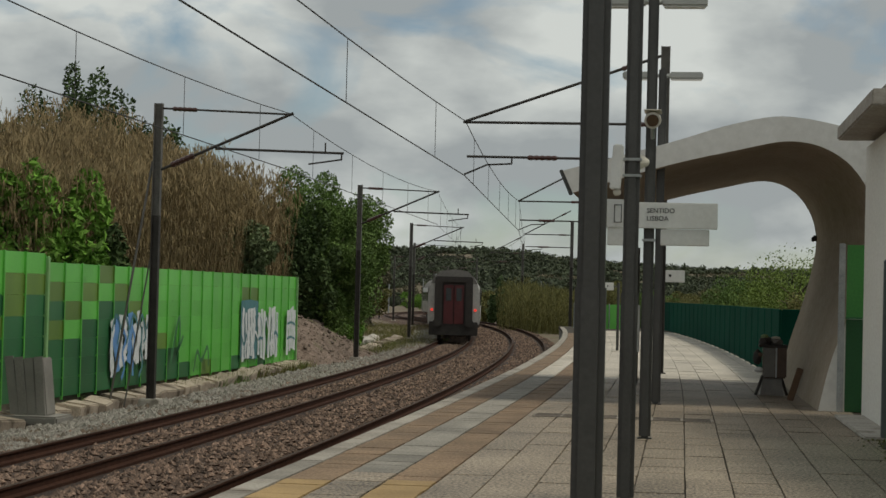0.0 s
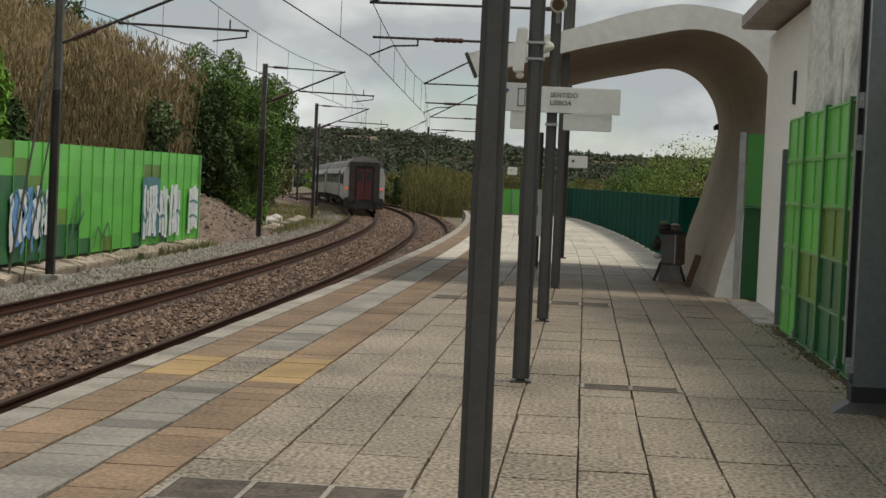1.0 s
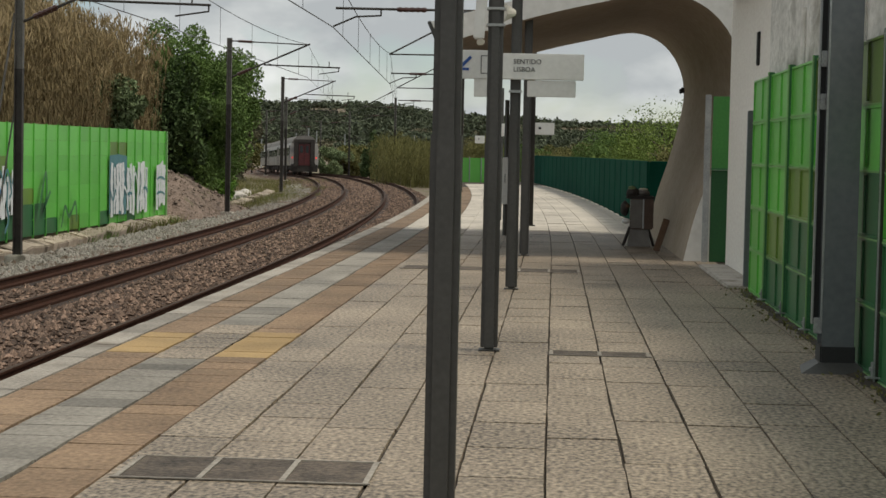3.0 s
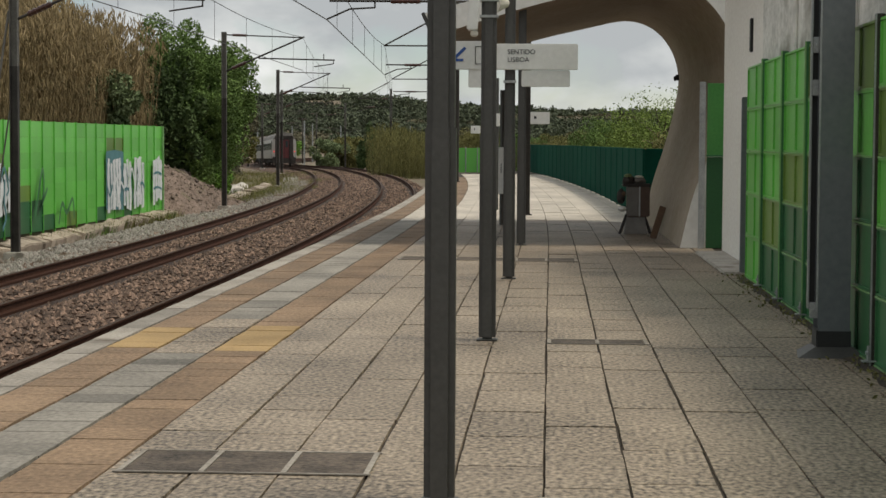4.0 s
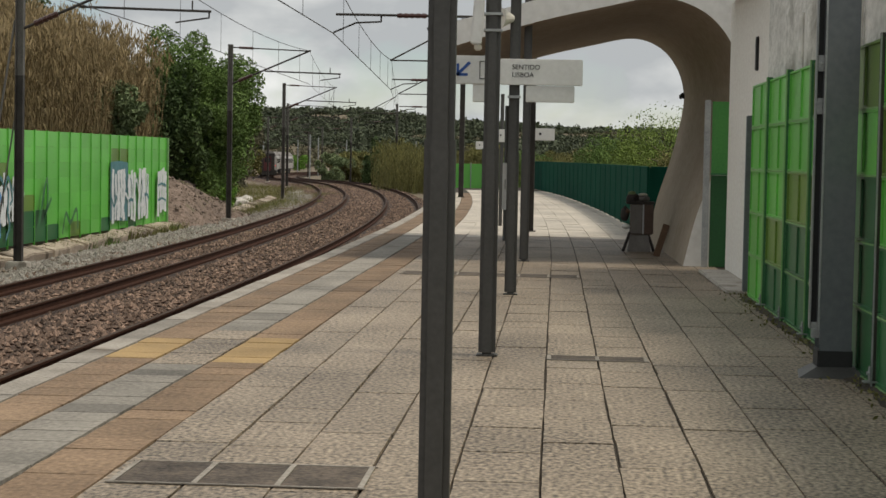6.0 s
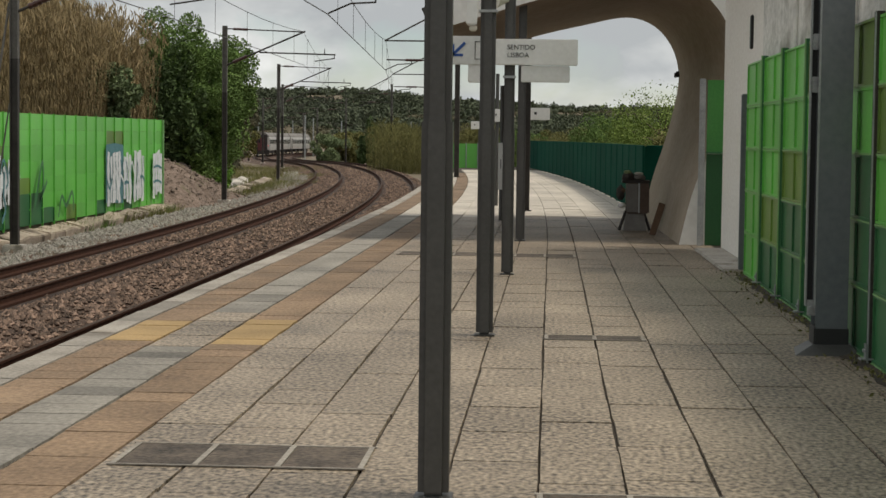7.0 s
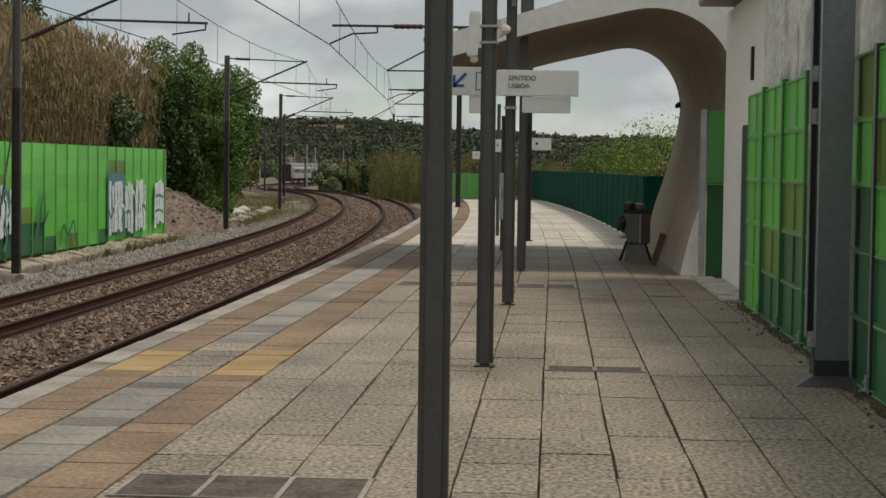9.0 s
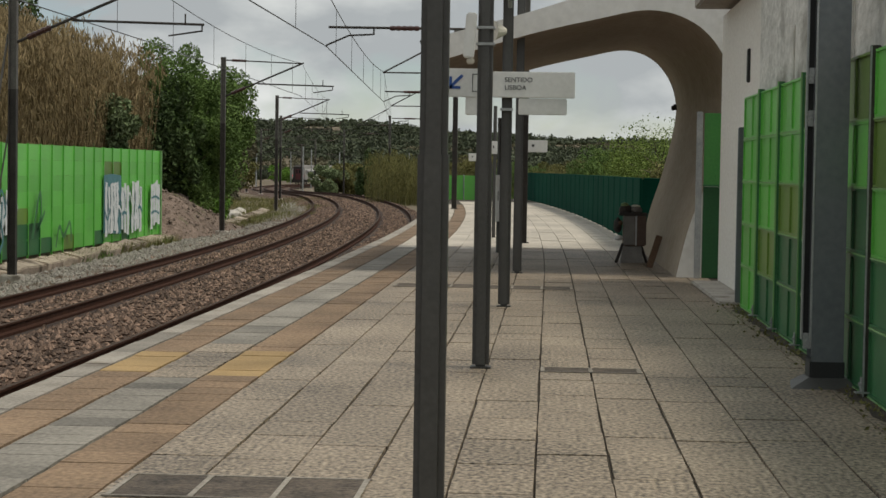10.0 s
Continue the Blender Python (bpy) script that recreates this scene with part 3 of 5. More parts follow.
def stroke(pts, w, plane_x, rng, out=-1):
    """One continuous sprayed stroke of uneven width on an upright plane: pts of (y, z)."""
    bm = fresh()
    fine = curve_through(pts, 5)
    rows = []
    for i, (y, z) in enumerate(fine):
        p, q = fine[max(i - 1, 0)], fine[min(i + 1, len(fine) - 1)]
        d = Vector((q[0] - p[0], q[1] - p[1]))
        if d.length < 1e-6:
            d = Vector((0, 1))
        d.normalize()
        k = w / 2 * rng.uniform(0.75, 1.15)
        rows.append((bm.verts.new((plane_x, y - d.y * k, z + d.x * k)), bm.verts.new((plane_x, y + d.y * k, z - d.x * k))))
    for a, b in zip(rows, rows[1:]):
        bm.faces.new((a[0], a[1], b[1], b[0]) if out < 0 else (b[0], b[1], a[1], a[0]))
    return bm


def letter_strokes(rng, y0, y1, z0, z1):
    """One rounded letter-like outline with inner strokes that spell nothing."""
    cy, cz, ry, rz = (y0 + y1) / 2, (z0 + z1) / 2, (y1 - y0) / 2, (z1 - z0) / 2
    p = rng.uniform(2.5, 5)
    loop = []
    for k in range(19):
        a = k / 18 * 2 * math.pi
        c, s = math.cos(a), math.sin(a)
        loop.append((cy + ry * math.copysign(abs(c) ** (2 / p), c) * rng.uniform(0.86, 1.05), cz + rz * math.copysign(abs(s) ** (2 / p), s) * rng.uniform(0.9, 1.05)))
    loop[-1] = loop[0]
    inner = []
    for _ in range(rng.randint(1, 3)):
        a, b = rng.uniform(-0.6, 0.6), rng.uniform(-0.6, 0.6)
        inner.append([(cy + ry * a, cz + rz * rng.uniform(-0.8, 0)), (cy + ry * (a + b) / 2, cz + rz * rng.uniform(-0.3, 0.3)), (cy + ry * b, cz + rz * rng.uniform(0.1, 0.8))])
    return loop, inner


def right_barrier():
    g = thing("noise_barrier", "green metal noise barrier with mixed panels, sprayed with outlines", "noise barrier", 2.34, 0, 0)
    # G on the nearest bays: deeper green that carries the shade there
    cols = [(20.55, "LLLLL"), (18.8, "LLLOD"), (17.05, "LLODD"), (15.3, "OLODD"), (13.4, "OLDDD"), (11.65, "LOLDD"), (9.9, "GGDLD"), (8.15, "GLLOD"), (6.4, "LOLLD"), (4.65, "LLODD")]
    for y0, tones in cols:
        for r, tone in enumerate(tones):
            for hlf in (0, 1):
                ob = under(new("panel", panel_mesh(0.86, 0.485, 0.03, TONE["O" if tone == "L" and r == 1 and hlf and y0 < 13 else tone])), g)
                ob.matrix_basis = pose(0, y0 + 0.45 + 0.865 * hlf, 2.25 - 0.495 * r)
        bm = fresh()
        box(bm, (-0.03, y0, 1.24), (0.075, 0.035, 2.56), bevel=0.006)
        post_ = part("post", bm, M_MAST if y0 < 16 else M_DARKGREEN, g, "slim dark upright post")
        bm = fresh()
        box(bm, (-0.062, y0 - 0.012, 1.24), (0.012, 0.012, 2.56))
        part("post_edge", bm, M_GALV if y0 < 14 else M_EDGEGREEN, post_, "pale worn edge")
        bm = fresh()
        box(bm, (-0.07, y0, 0.05), (0.1, 0.09, 0.012), bevel=0.003)
        box(bm, (-0.075, y0, 0.1), (0.012, 0.07, 0.12), bevel=0.003)
        tube(bm, (-0.08, y0, 0.11), (-0.095, y0, 0.11), 0.014, 6)
        part("foot_bracket", bm, M_GALV, post_, "bolted galvanised foot")
        for r in range(5):
            bm = fresh()
            box(bm, (-0.03, y0 + 0.875, 2.0 - 0.495 * r), (0.02, 1.7, 0.012))
            part("flange", bm, M_EDGEGREEN, g, "pale horizontal flange")
    bm = fresh()
    box(bm, (-0.02, 22.5, 1.1), (0.11, 0.1, 2.1), bevel=0.01)
    part("end_post", bm, M_COLUMN, g, "dark grey end post")
    rng = random.Random(3)
    for k in range(3):
        loop, inner = letter_strokes(rng, 11.6, 12.3, 1.36 - 0.62 * k, 1.94 - 0.6 * k)
        for j, st in enumerate([loop] + inner):
            part("graffiti", stroke(st, 0.022, -0.052 - 0.0008 * j, rng), M_WHITEPAINT, g, "thin white sprayed outline")


right_barrier()


def dirt_strip():
    """Soil and leaf litter gathered along the barrier foot, with a ragged edge."""
    rng = np.random.default_rng(71)
    ys = np.arange(5.0, 22.4, 0.12)
    vs, fs = [], []
    for i, y in enumerate(ys):
        w = 0.1 + 0.1 * abs(noise.noise((0.3, y * 0.9, 2.0))) + 0.05 * rng.random()
        vs += [(2.36 - w, y, 0.003), (2.36 - w * 0.5, y, 0.014 + 0.008 * rng.random()), (2.36, y, 0.02)]
        if i:
            a = 3 * (i - 1)
            fs += [(a, a + 1, a + 4, a + 3), (a + 1, a + 2, a + 5, a + 4)]
    tagged(new("dirt_strip", mesh_of("dirt_strip", vs, fs, M_JOINT)), "dark soil gathered along the barrier foot", "dirt", kind="stuff")
    p = np.c_[2.34 - np.abs(rng.normal(0, 0.13, 700)), rng.uniform(5, 23, 700), np.full(700, 0.02)]
    v, f = leaves(p, 0.018, rng)
    tagged(new("leaf_litter", mesh_of("leaf_litter", v.tolist(), f.tolist(), L_OLIVE)), "dry leaf litter along the barrier foot", "litter", kind="stuff")


def steel_column():
    c = thing("steel_column", "grey painted steel column on a dark base plate", "column", 2.13, 14.25, 0)
    bm = fresh()
    box(bm, (0.0, 0.12, 3.1), (0.24, 0.014, 5.9), bevel=0.003)
    box(bm, (0.0, -0.12, 3.1), (0.24, 0.014, 5.9), bevel=0.003)
    box(bm, (0.02, 0, 3.1), (0.014, 0.24, 5.9))
    part("shaft", bm, M_COLUMN, c)
    bm = fresh()
    box(bm, (-0.128, -0.115, 3.15), (0.014, 0.03, 5.6), bevel=0.003)
    part("flange_rail", bm, M_GALV, c, "galvanised rail along the flange")
    bm = fresh()
    box(bm, (-0.185, -0.03, 3.15), (0.014, 0.05, 5.6), bevel=0.003)
    part("flange_rail", bm, M_GALV, c, "galvanised rail along the flange")
    # black filler drawn as the shade in the gap between the rails
    bm = fresh()
    box(bm, (-0.155, 0.0, 3.15), (0.045, 0.03, 5.6))
    part("gap_shade", bm, M_BLACK, c, "black strip for the shaded gap between the rails")
    for z in (2.02, 2.34, 0.34):
        bm = fresh()
        box(bm, (-0.13, -0.05, z), (0.09, 0.02, 0.12), bevel=0.004)
        for s in (-1, 1):
            tube(bm, (-0.13 + s * 0.02, -0.06, z), (-0.13 + s * 0.02, -0.08, z), 0.012, 6)
        part("bracket", bm, M_GALV, c)
    bm = fresh()
    v = [(-0.29, -0.3, 0), (0.24, -0.3, 0), (0.3, 0.3, 0), (-0.22, 0.3, 0), (-0.14, -0.14, 0.07), (0.14, -0.14, 0.07), (0.14, 0.14, 0.07), (-0.14, 0.14, 0.07)]
    vv = [bm.verts.new(p) for p in v]
    for f in ((4, 5, 6, 7), (0, 1, 5, 4), (1, 2, 6, 5), (2, 3, 7, 6), (3, 0, 4, 7)):
        bm.faces.new([vv[i] for i in f])
    part("base_plate", bm, M_POLE, c, "dark base plate")
    bm = fresh()
    box(bm, (0.0, 0, 0.13), (0.26, 0.27, 0.14), bevel=0.01)
    part("collar", bm, M_BLACK, c, "black collar")


steel_column()


def gate():
    g = thing("green_gate", "dark green metal gate with a galvanised post", "gate", 2.45, 28.35, 0)
    bm = fresh()
    box(bm, (-0.18, 0, 1.26), (0.09, 0.09, 2.52), bevel=0.008)
    part("gate_post", bm, M_GALV, g, "galvanised square post")
    bm = fresh()
    box(bm, (0.14, 0, 0.7), (0.5, 0.03, 1.38), bevel=0.006)
    part("lower_panel", bm, M_GATEGREEN, g)
    bm = fresh()
    box(bm, (0.14, 0, 1.96), (0.5, 0.03, 1.08), bevel=0.006)
    part("upper_panel", bm, M_MIDGREEN, g)
    bm = fresh()
    box(bm, (0.1, -0.02, 1.41), (0.44, 0.03, 0.03))
    part("rail", bm, M_DARKGREEN, g)


gate()
bm = fresh()
box(bm, (2.3, 24.9, 0.02), (0.42, 4.4, 0.05), bevel=0.015)
tagged(part("concrete_step", bm, M_CONC, None), "low worn concrete step along the white wall", "step")

# ---------- dark green fence along the back of the platform ----------
def back_x(y):
    return 1.98 + bend(y) * 1.12


def dark_fence():
    g = thing("mesh_fence", "dark green screened fence along the back of the platform", "fence", 0, 0, 0)
    bm = fresh()
    box(bm, (2.62, 38.6, 0.74), (1.4, 0.03, 1.42))
    part("screen", bm, M_FENCE, g)
    bm = fresh()
    tube(bm, (1.95, 38.6, 1.46), (3.3, 38.6, 1.46), 0.018, 6)
    part("top_rail", bm, M_FENCE, g)
    ys = [38.6 + 2.5 * i for i in range(26)]
    for a, b in zip(ys, ys[1:]):
        xa, xb = back_x(a), back_x(b)
        d = Vector((xb - xa, b - a, 0))
        m = Euler((0, 0, math.atan2(-d.x, d.y))).to_matrix()
        bm = fresh()
        box(bm, ((xa + xb) / 2, (a + b) / 2, 0.74), (0.03, d.length - 0.05, 1.42), m)
        part("screen", bm, M_FENCE, g)
        bm = fresh()
        tube(bm, (xa, a, 0), (xa, a, 1.47), 0.03, 8)
        part("post", bm, M_FENCE, g)
        bm = fresh()
        tube(bm, (xa, a, 1.46), (xb, b, 1.46), 0.018, 6)
        part("top_rail", bm, M_FENCE, g)


dark_fence()


def end_fence():
    g = thing("green_end_fence", "light green panel fence at the far platform end", "fence", -4.55, 99, -0.3, group="green fences")
    for i in range(4):
        bm = fresh()
        box(bm, (-0.9 + i * 0.62, 0, 0.8), (0.6, 0.05, 1.55), bevel=0.01)
        part("panel", bm, M_GREEN, g)
    for i in range(5):
        bm = fresh()
        tube(bm, (-1.2 + i * 0.62, -0.04, 0), (-1.2 + i * 0.62, -0.04, 1.62), 0.03, 6)
        part("post", bm, M_GALV, g)


end_fence()

# ---------- green noise barrier across the tracks ----------
def left_barrier():
    g = thing("noise_barrier", "tall green panel noise barrier with sprayed graffiti along the track", "noise barrier", 0, 0, 0)
    tones = ["LODODDD", "LLOLDDD", "LOLDDDD", "OLDDDDD", "LODDDDD", "LLODDDD", "LLLODDD", "LLLLODD", "LLLLLDD", "LLLLLLD", "LLLLLLL", "LLLLLLO", "LLLLLLL", "LLLLLLL", "LLLLLLD", "LOLLLLL", "LODDDLL", "LLLLLLD", "LLLLLLL", "LLLLLLL", "LLLLLLL", "LLLLLLL"]
    w = (70.3 - 41.3) / len(tones)
    for i, col in enumerate(tones):
        y0 = 41.3 + i * w
        x = -14.62 - 0.008 * (y0 - 41)
        for r, tone in enumerate(col):
            ob = under(new("panel", panel_mesh(w - 0.02, 0.449, 0.05, TONE[tone], False)), g)
            ob.matrix_basis = pose(x, y0 + w / 2, 1.9 - 0.452 * r, 0, 0, 180)
        bm = fresh()
        box(bm, (x + 0.05, y0, 0.52), (0.05, 0.045, 3.25))
        part("post", bm, M_GREEN if i else M_EDGEGREEN, g)
    bm = fresh()
    box(bm, (-14.8, 70.35, 0.5), (0.16, 0.12, 3.25), bevel=0.01)
    part("end_post", bm, M_EDGEGREEN, g, "pale green end post")
    # nearer, slightly higher stretch
    near = ["LODDDDD", "LOODDDD", "LLDODDD", "OLDDDDD", "LLODDDD", "LODDDDD", "LLDDDDD", "LOLDDDD"]
    for i, col in enumerate(near):
        y0 = 40.9 - (i + 1) * w
        for r, tone in enumerate(col):
            ob = under(new("panel", panel_mesh(w - 0.02, 0.469, 0.05, TONE[tone], False)), g)
            ob.matrix_basis = pose(-14.5, y0 + w / 2, 2.08 - 0.472 * r, 0, 0, 180)
        bm = fresh()
        box(bm, (-14.45, y0, 0.6), (0.05, 0.045, 3.45))
        part("post", bm, M_GREEN, g)
    bm = fresh()
    box(bm, (-14.5, 41.0, 0.55), (0.2, 0.16, 3.4), bevel=0.02)
    part("corner_post", bm, M_EDGEGREEN, g, "pale green post")
    rng = random.Random(11)
    layer = [0]

    def sprayed(pts, width, material, label):
        layer[0] += 1
        x = -14.535 - 0.008 * (pts[0][0] - 44) + 0.0007 * (layer[0] % 60)
        part("graffiti", stroke(pts, width, x, rng, 1), material, g, label)

    def tall(y, z0, z1, lean=0.1):
        n = 4
        return [(y + rng.uniform(-lean, lean), z0 + (z1 - z0) * i / n + rng.uniform(-0.05, 0.05)) for i in range(n + 1)]

    # pale blue and white lettering that cannot be read
    for k in range(11):
        y = 46.4 + 0.39 * k
        sprayed(tall(y, -0.85 + 0.05 * k + rng.uniform(0, 0.3), 0.95 - rng.uniform(0, 0.35)), rng.uniform(0.28, 0.42), M_BLUEPAINT if k in (1, 4) else M_WHITEPAINT, "sprayed stroke")
    for k in range(5):
        y = 46.6 + 0.8 * k
        sprayed(tall(y, -0.8, 0.5, 0.2), 0.14, M_BLUEPAINT if k < 3 else M_TEALPAINT, "blue sprayed shadow")
        sprayed([(y - 0.3, 0.55 + rng.uniform(-0.2, 0.2)), (y, 0.85), (y + 0.4, 0.5 + rng.uniform(-0.2, 0.2)), (y + 0.2, 0.1)], 0.1, M_TEALPAINT, "dark sprayed outline")
    # teal ground with tall white lettering
    bm = fresh()
    bm.faces.new([bm.verts.new((-14.536 - 0.008 * (y - 44), y, z)) for y, z in ((60.9, -0.7), (63.5, -0.8), (63.5, 1.2), (62.2, 1.27), (60.9, 1.22))])
    part("graffiti", bm, M_TEALPAINT, g, "dark teal sprayed ground")
    for k in range(14):
        y = 61.2 + 0.41 * k
        if k in (5, 9):
            continue
        sprayed(tall(y, -0.85 + rng.uniform(0, 0.2), 1.05 - rng.uniform(0, 0.3), 0.06), rng.uniform(0.3, 0.46), M_WHITEPAINT, "white sprayed stroke")
    for k in range(7):
        y, z = 61.0 + 0.85 * k, rng.uniform(-0.3, 0.5)
        sprayed([(y, z), (y + 0.35, z + rng.uniform(-0.3, 0.3)), (y + 0.7, z + rng.uniform(-0.2, 0.2))], 0.12, M_WHITEPAINT if k % 3 else M_TEALPAINT, "sprayed cross stroke")
        sprayed(tall(y + 0.35, -0.7, 0.7, 0.2), 0.07, M_TEALPAINT, "dark sprayed outline")
    for k in range(4):
        sprayed(tall(68.5 + 0.42 * k, -0.8 + rng.uniform(0, 0.2), 1.05 - rng.uniform(0, 0.2), 0.05), 0.4, M_WHITEPAINT, "white sprayed stroke")
    for z in (-0.2, 0.35):
        sprayed([(68.4, z), (69.1, z + 0.06), (69.8, z - 0.04)], 0.09, M_TEALPAINT, "dark sprayed cross stroke")
    sprayed([(52.0, -0.6), (52.4, 0.2), (52.8, 0.75), (52.9, 0.1), (52.5, -0.35), (53.3, 0.2)], 0.16, M_DARKGREEN, "dark green sprayed scribble")
    sprayed([(54.6, -0.9), (55.0, -0.3), (55.5, -0.6), (56.2, -0.2), (56.4, -0.8)], 0.14, M_DARKGREEN, "dark green sprayed scribble")


left_barrier()


def cable_trough():
    rng = random.Random(5)
    g = thing("cable_trough", "broken concrete cable trough lids along the barrier", "cable trough", 0, 0, 0)
    y = 33.0
    while y < 118:
        u = -8.35 if y < 75 else -8.0
        x, yy = line_at(y, u)
        z = ground_z(x, yy)
        bm = fresh()
        ln = rng.choice((0.9, 1.1, 1.6))
        t = Euler((radians(rng.uniform(-4, 4)), radians(rng.uniform(6, 16)), radians(rng.uniform(-7, 7)) - 0.00122 * max(y - 27, 0) * -1)).to_matrix()
        box(bm, (x + rng.uniform(-0.08, 0.08), yy, z + 0.18), (0.6, ln * 0.97, 0.3), t, bevel=0.03)
        part("trough_lid", bm, M_LID, g)
        y += ln


cable_trough()


def trackside_cabinet():
    cab = thing("trackside_cabinet", "old grey boarded trackside cabinet on a concrete base", "cabinet", -13.55, 37.6, -1.15)
    for i in range(4):
        bm = fresh()
        box(bm, (-0.3 + 0.2 * i, -0.28 - 0.006 * (i % 2), 0.63), (0.19, 0.04, 1.26 - 0.03 * (i % 3)), Euler((0, radians(-8 + i), 0)).to_matrix(), bevel=0.008)
        part("board", bm, M_RISER, cab)
    bm = fresh()
    box(bm, (0.02, 0.03, 0.6), (0.76, 0.56, 1.2), Euler((0, radians(-6), 0)).to_matrix(), bevel=0.02)
    part("cabinet_body", bm, M_RISER, cab)
    bm = fresh()
    box(bm, (0.1, 0, -0.06), (1.35, 1.1, 0.2), bevel=0.04)
    part("cabinet_base", bm, M_RISER, cab)


trackside_cabinet()


# ---------- lamp posts and what hangs on them ----------
def lamp_post():
    p = thing("lamp_post", "dark grey square steel lamp post with twin flat lamps", "lamp post", -0.49, 8.18, 0, group="platform lamp posts")
    bm = fresh()
    box(bm, (0, 0, 2.6), (0.122, 0.122, 5.2), bevel=0.028)
    part("shaft", bm, M_POLE, p)
    bm = fresh()
    box(bm, (0, 0, 0.845), (0.136, 0.136, 1.69), bevel=0.03)
    part("sleeve", bm, M_POLE, p, "wider lower sleeve")
    bm = fresh()
    box(bm, (0, 0, 0.006), (0.17, 0.17, 0.012), bevel=0.004)
    part("base_plate", bm, M_POLE, p)
    for s in (-1, 1):
        bm = fresh()
        box(bm, (s * 0.36, 0, 5.08), (0.52, 0.2, 0.11), bevel=0.02)
        lamp = part("lamp", bm, M_LUMI, p, "flat grey lamp head")
        bm = fresh()
        box(bm, (s * 0.36, 0, 5.02), (0.46, 0.15, 0.012))
        part("diffuser", bm, M_SIGN, lamp)
        bm = fresh()
        tube(bm, (0, 0, 5.08), (s * 0.12, 0, 5.08), 0.03, 8)
        part("arm", bm, M_LUMI, p)
    return p


post = lamp_post()
for x, y in ((-0.51, 15.0), (-0.49, 21.8), (-0.46, 29.0)):
    copy_thing(post, pose(x, y, 0))


def text_on(name, body, size, loc, parent, material):
    cu = bpy.data.curves.new(name, "FONT")
    cu.body, cu.size, cu.extrude = body, size, 0.002
    tmp = new(name, cu)
    me = bpy.data.meshes.new_from_object(tmp.evaluated_get(bpy.context.evaluated_depsgraph_get()))
    bpy.data.objects.remove(tmp)
    me.materials.clear()
    me.materials.append(material)
    ob = under(new(name, me), parent)
    ob.matrix_basis = pose(*loc, 90, 0, 0)
    return ob


def direction_sign():
    s = thing("direction_sign", "white double platform sign reading SENTIDO LISBOA beside a blue arrow", "sign", -0.49, 21.68, 0)
    bm = fresh()
    box(bm, (0.31, 0, 2.585), (0.95, 0.05, 0.3), bevel=0.008)
    part("board", bm, M_SIGN, s)
    bm = fresh()
    box(bm, (0.415, 0.01, 2.335), (0.56, 0.04, 0.19), bevel=0.008)
    part("lower_board", bm, M_SIGN, s)
    bm = fresh()
    box(bm, (-0.5, 0, 2.6), (0.62, 0.05, 0.33), bevel=0.008)
    part("arrow_board", bm, M_SIGN, s)
    bm = fresh()
    box(bm, (-0.36, 0.01, 2.34), (0.24, 0.04, 0.22), bevel=0.008)
    part("lower_board", bm, M_SIGN, s)
    text_on("lettering", "SENTIDO", 0.078, (-0.03, -0.028, 2.615), s, M_BLACK)
    text_on("lettering", "LISBOA", 0.078, (-0.03, -0.028, 2.525), s, M_BLACK)
    bm = fresh()
    m = Euler((0, radians(45), 0)).to_matrix()
    box(bm, (-0.585, -0.03, 2.62), (0.034, 0.006, 0.19), m)
    box(bm, (-0.655, -0.03, 2.6), (0.03, 0.006, 0.14))
    box(bm, (-0.605, -0.03, 2.545), (0.13, 0.006, 0.03))
    part("arrow", bm, M_BLUE, s, "blue arrow")
    bm = fresh()
    for dx in (-0.04, 0.04):
        box(bm, (-0.36 + dx, -0.03, 2.6), (0.008, 0.006, 0.2))
    for dz in (-0.1, 0.1):
        box(bm, (-0.36, -0.03, 2.6 + dz), (0.088, 0.006, 0.008))
    part("pictogram", bm, M_BLACK, s, "black outlined pictogram")
    for z in (2.5, 2.68, 2.3):
        bm = fresh()
        box(bm, (0, 0.06, z), (0.15, 0.1, 0.03))
        part("clamp", bm, M_GALV, s, "galvanised clamp")


direction_sign()


def cctv():
    c = thing("cctv_camera", "cream tubular security camera on a lamp post", "security camera", -0.47, 21.6, 3.68)
    bm = fresh()
    tube(bm, (0, 0.16, 0.02), (0, -0.2, -0.02), 0.095, 20)
    part("housing", bm, M_CREAM, c)
    bm = fresh()
    tube(bm, (0, -0.2, -0.02), (0, -0.215, -0.022), 0.07, 20)
    part("lens", bm, M_LENS, c)
    bm = fresh()
    box(bm, (0, -0.02, 0.1), (0.2, 0.42, 0.014), bevel=0.005)
    part("sun_shield", bm, M_CREAM, c)
    bm = fresh()
    tube(bm, (0, 0.05, -0.08), (0, 0.12, -0.2), 0.025, 8)
    part("bracket", bm, M_GALV, c)


cctv()


def column_speaker():
    c = thing("column_speaker", "white column loudspeaker strapped to a lamp post", "loudspeaker", -0.51, 14.9, 2.66)
    bm = fresh()
    box(bm, (-0.12, -0.02, 0), (0.085, 0.12, 0.36), Euler((0, radians(4), 0)).to_matrix(), bevel=0.012)
    part("case", bm, M_SIGN, c)
    for z in (-0.06, 0.07):
        bm = fresh()
        box(bm, (0.0, 0.1, z), (0.15, 0.15, 0.022), bevel=0.004)
        part("strap", bm, M_GALV, c)
    bm = fresh()
    box(bm, (-0.115, -0.02, -0.2), (0.06, 0.08, 0.05), bevel=0.01)
    part("cable_gland", bm, M_CREAM, c)
    h = thing("horn_speaker", "cream horn loudspeaker on a lamp post", "loudspeaker", -0.62, 21.7, 3.2)
    bm = fresh()
    tube(bm, (0.1, 0.0, 0), (-0.04, -0.08, 0), 0.04, 14, 0.12)
    part("horn", bm, M_CREAM, h)


column_speaker()


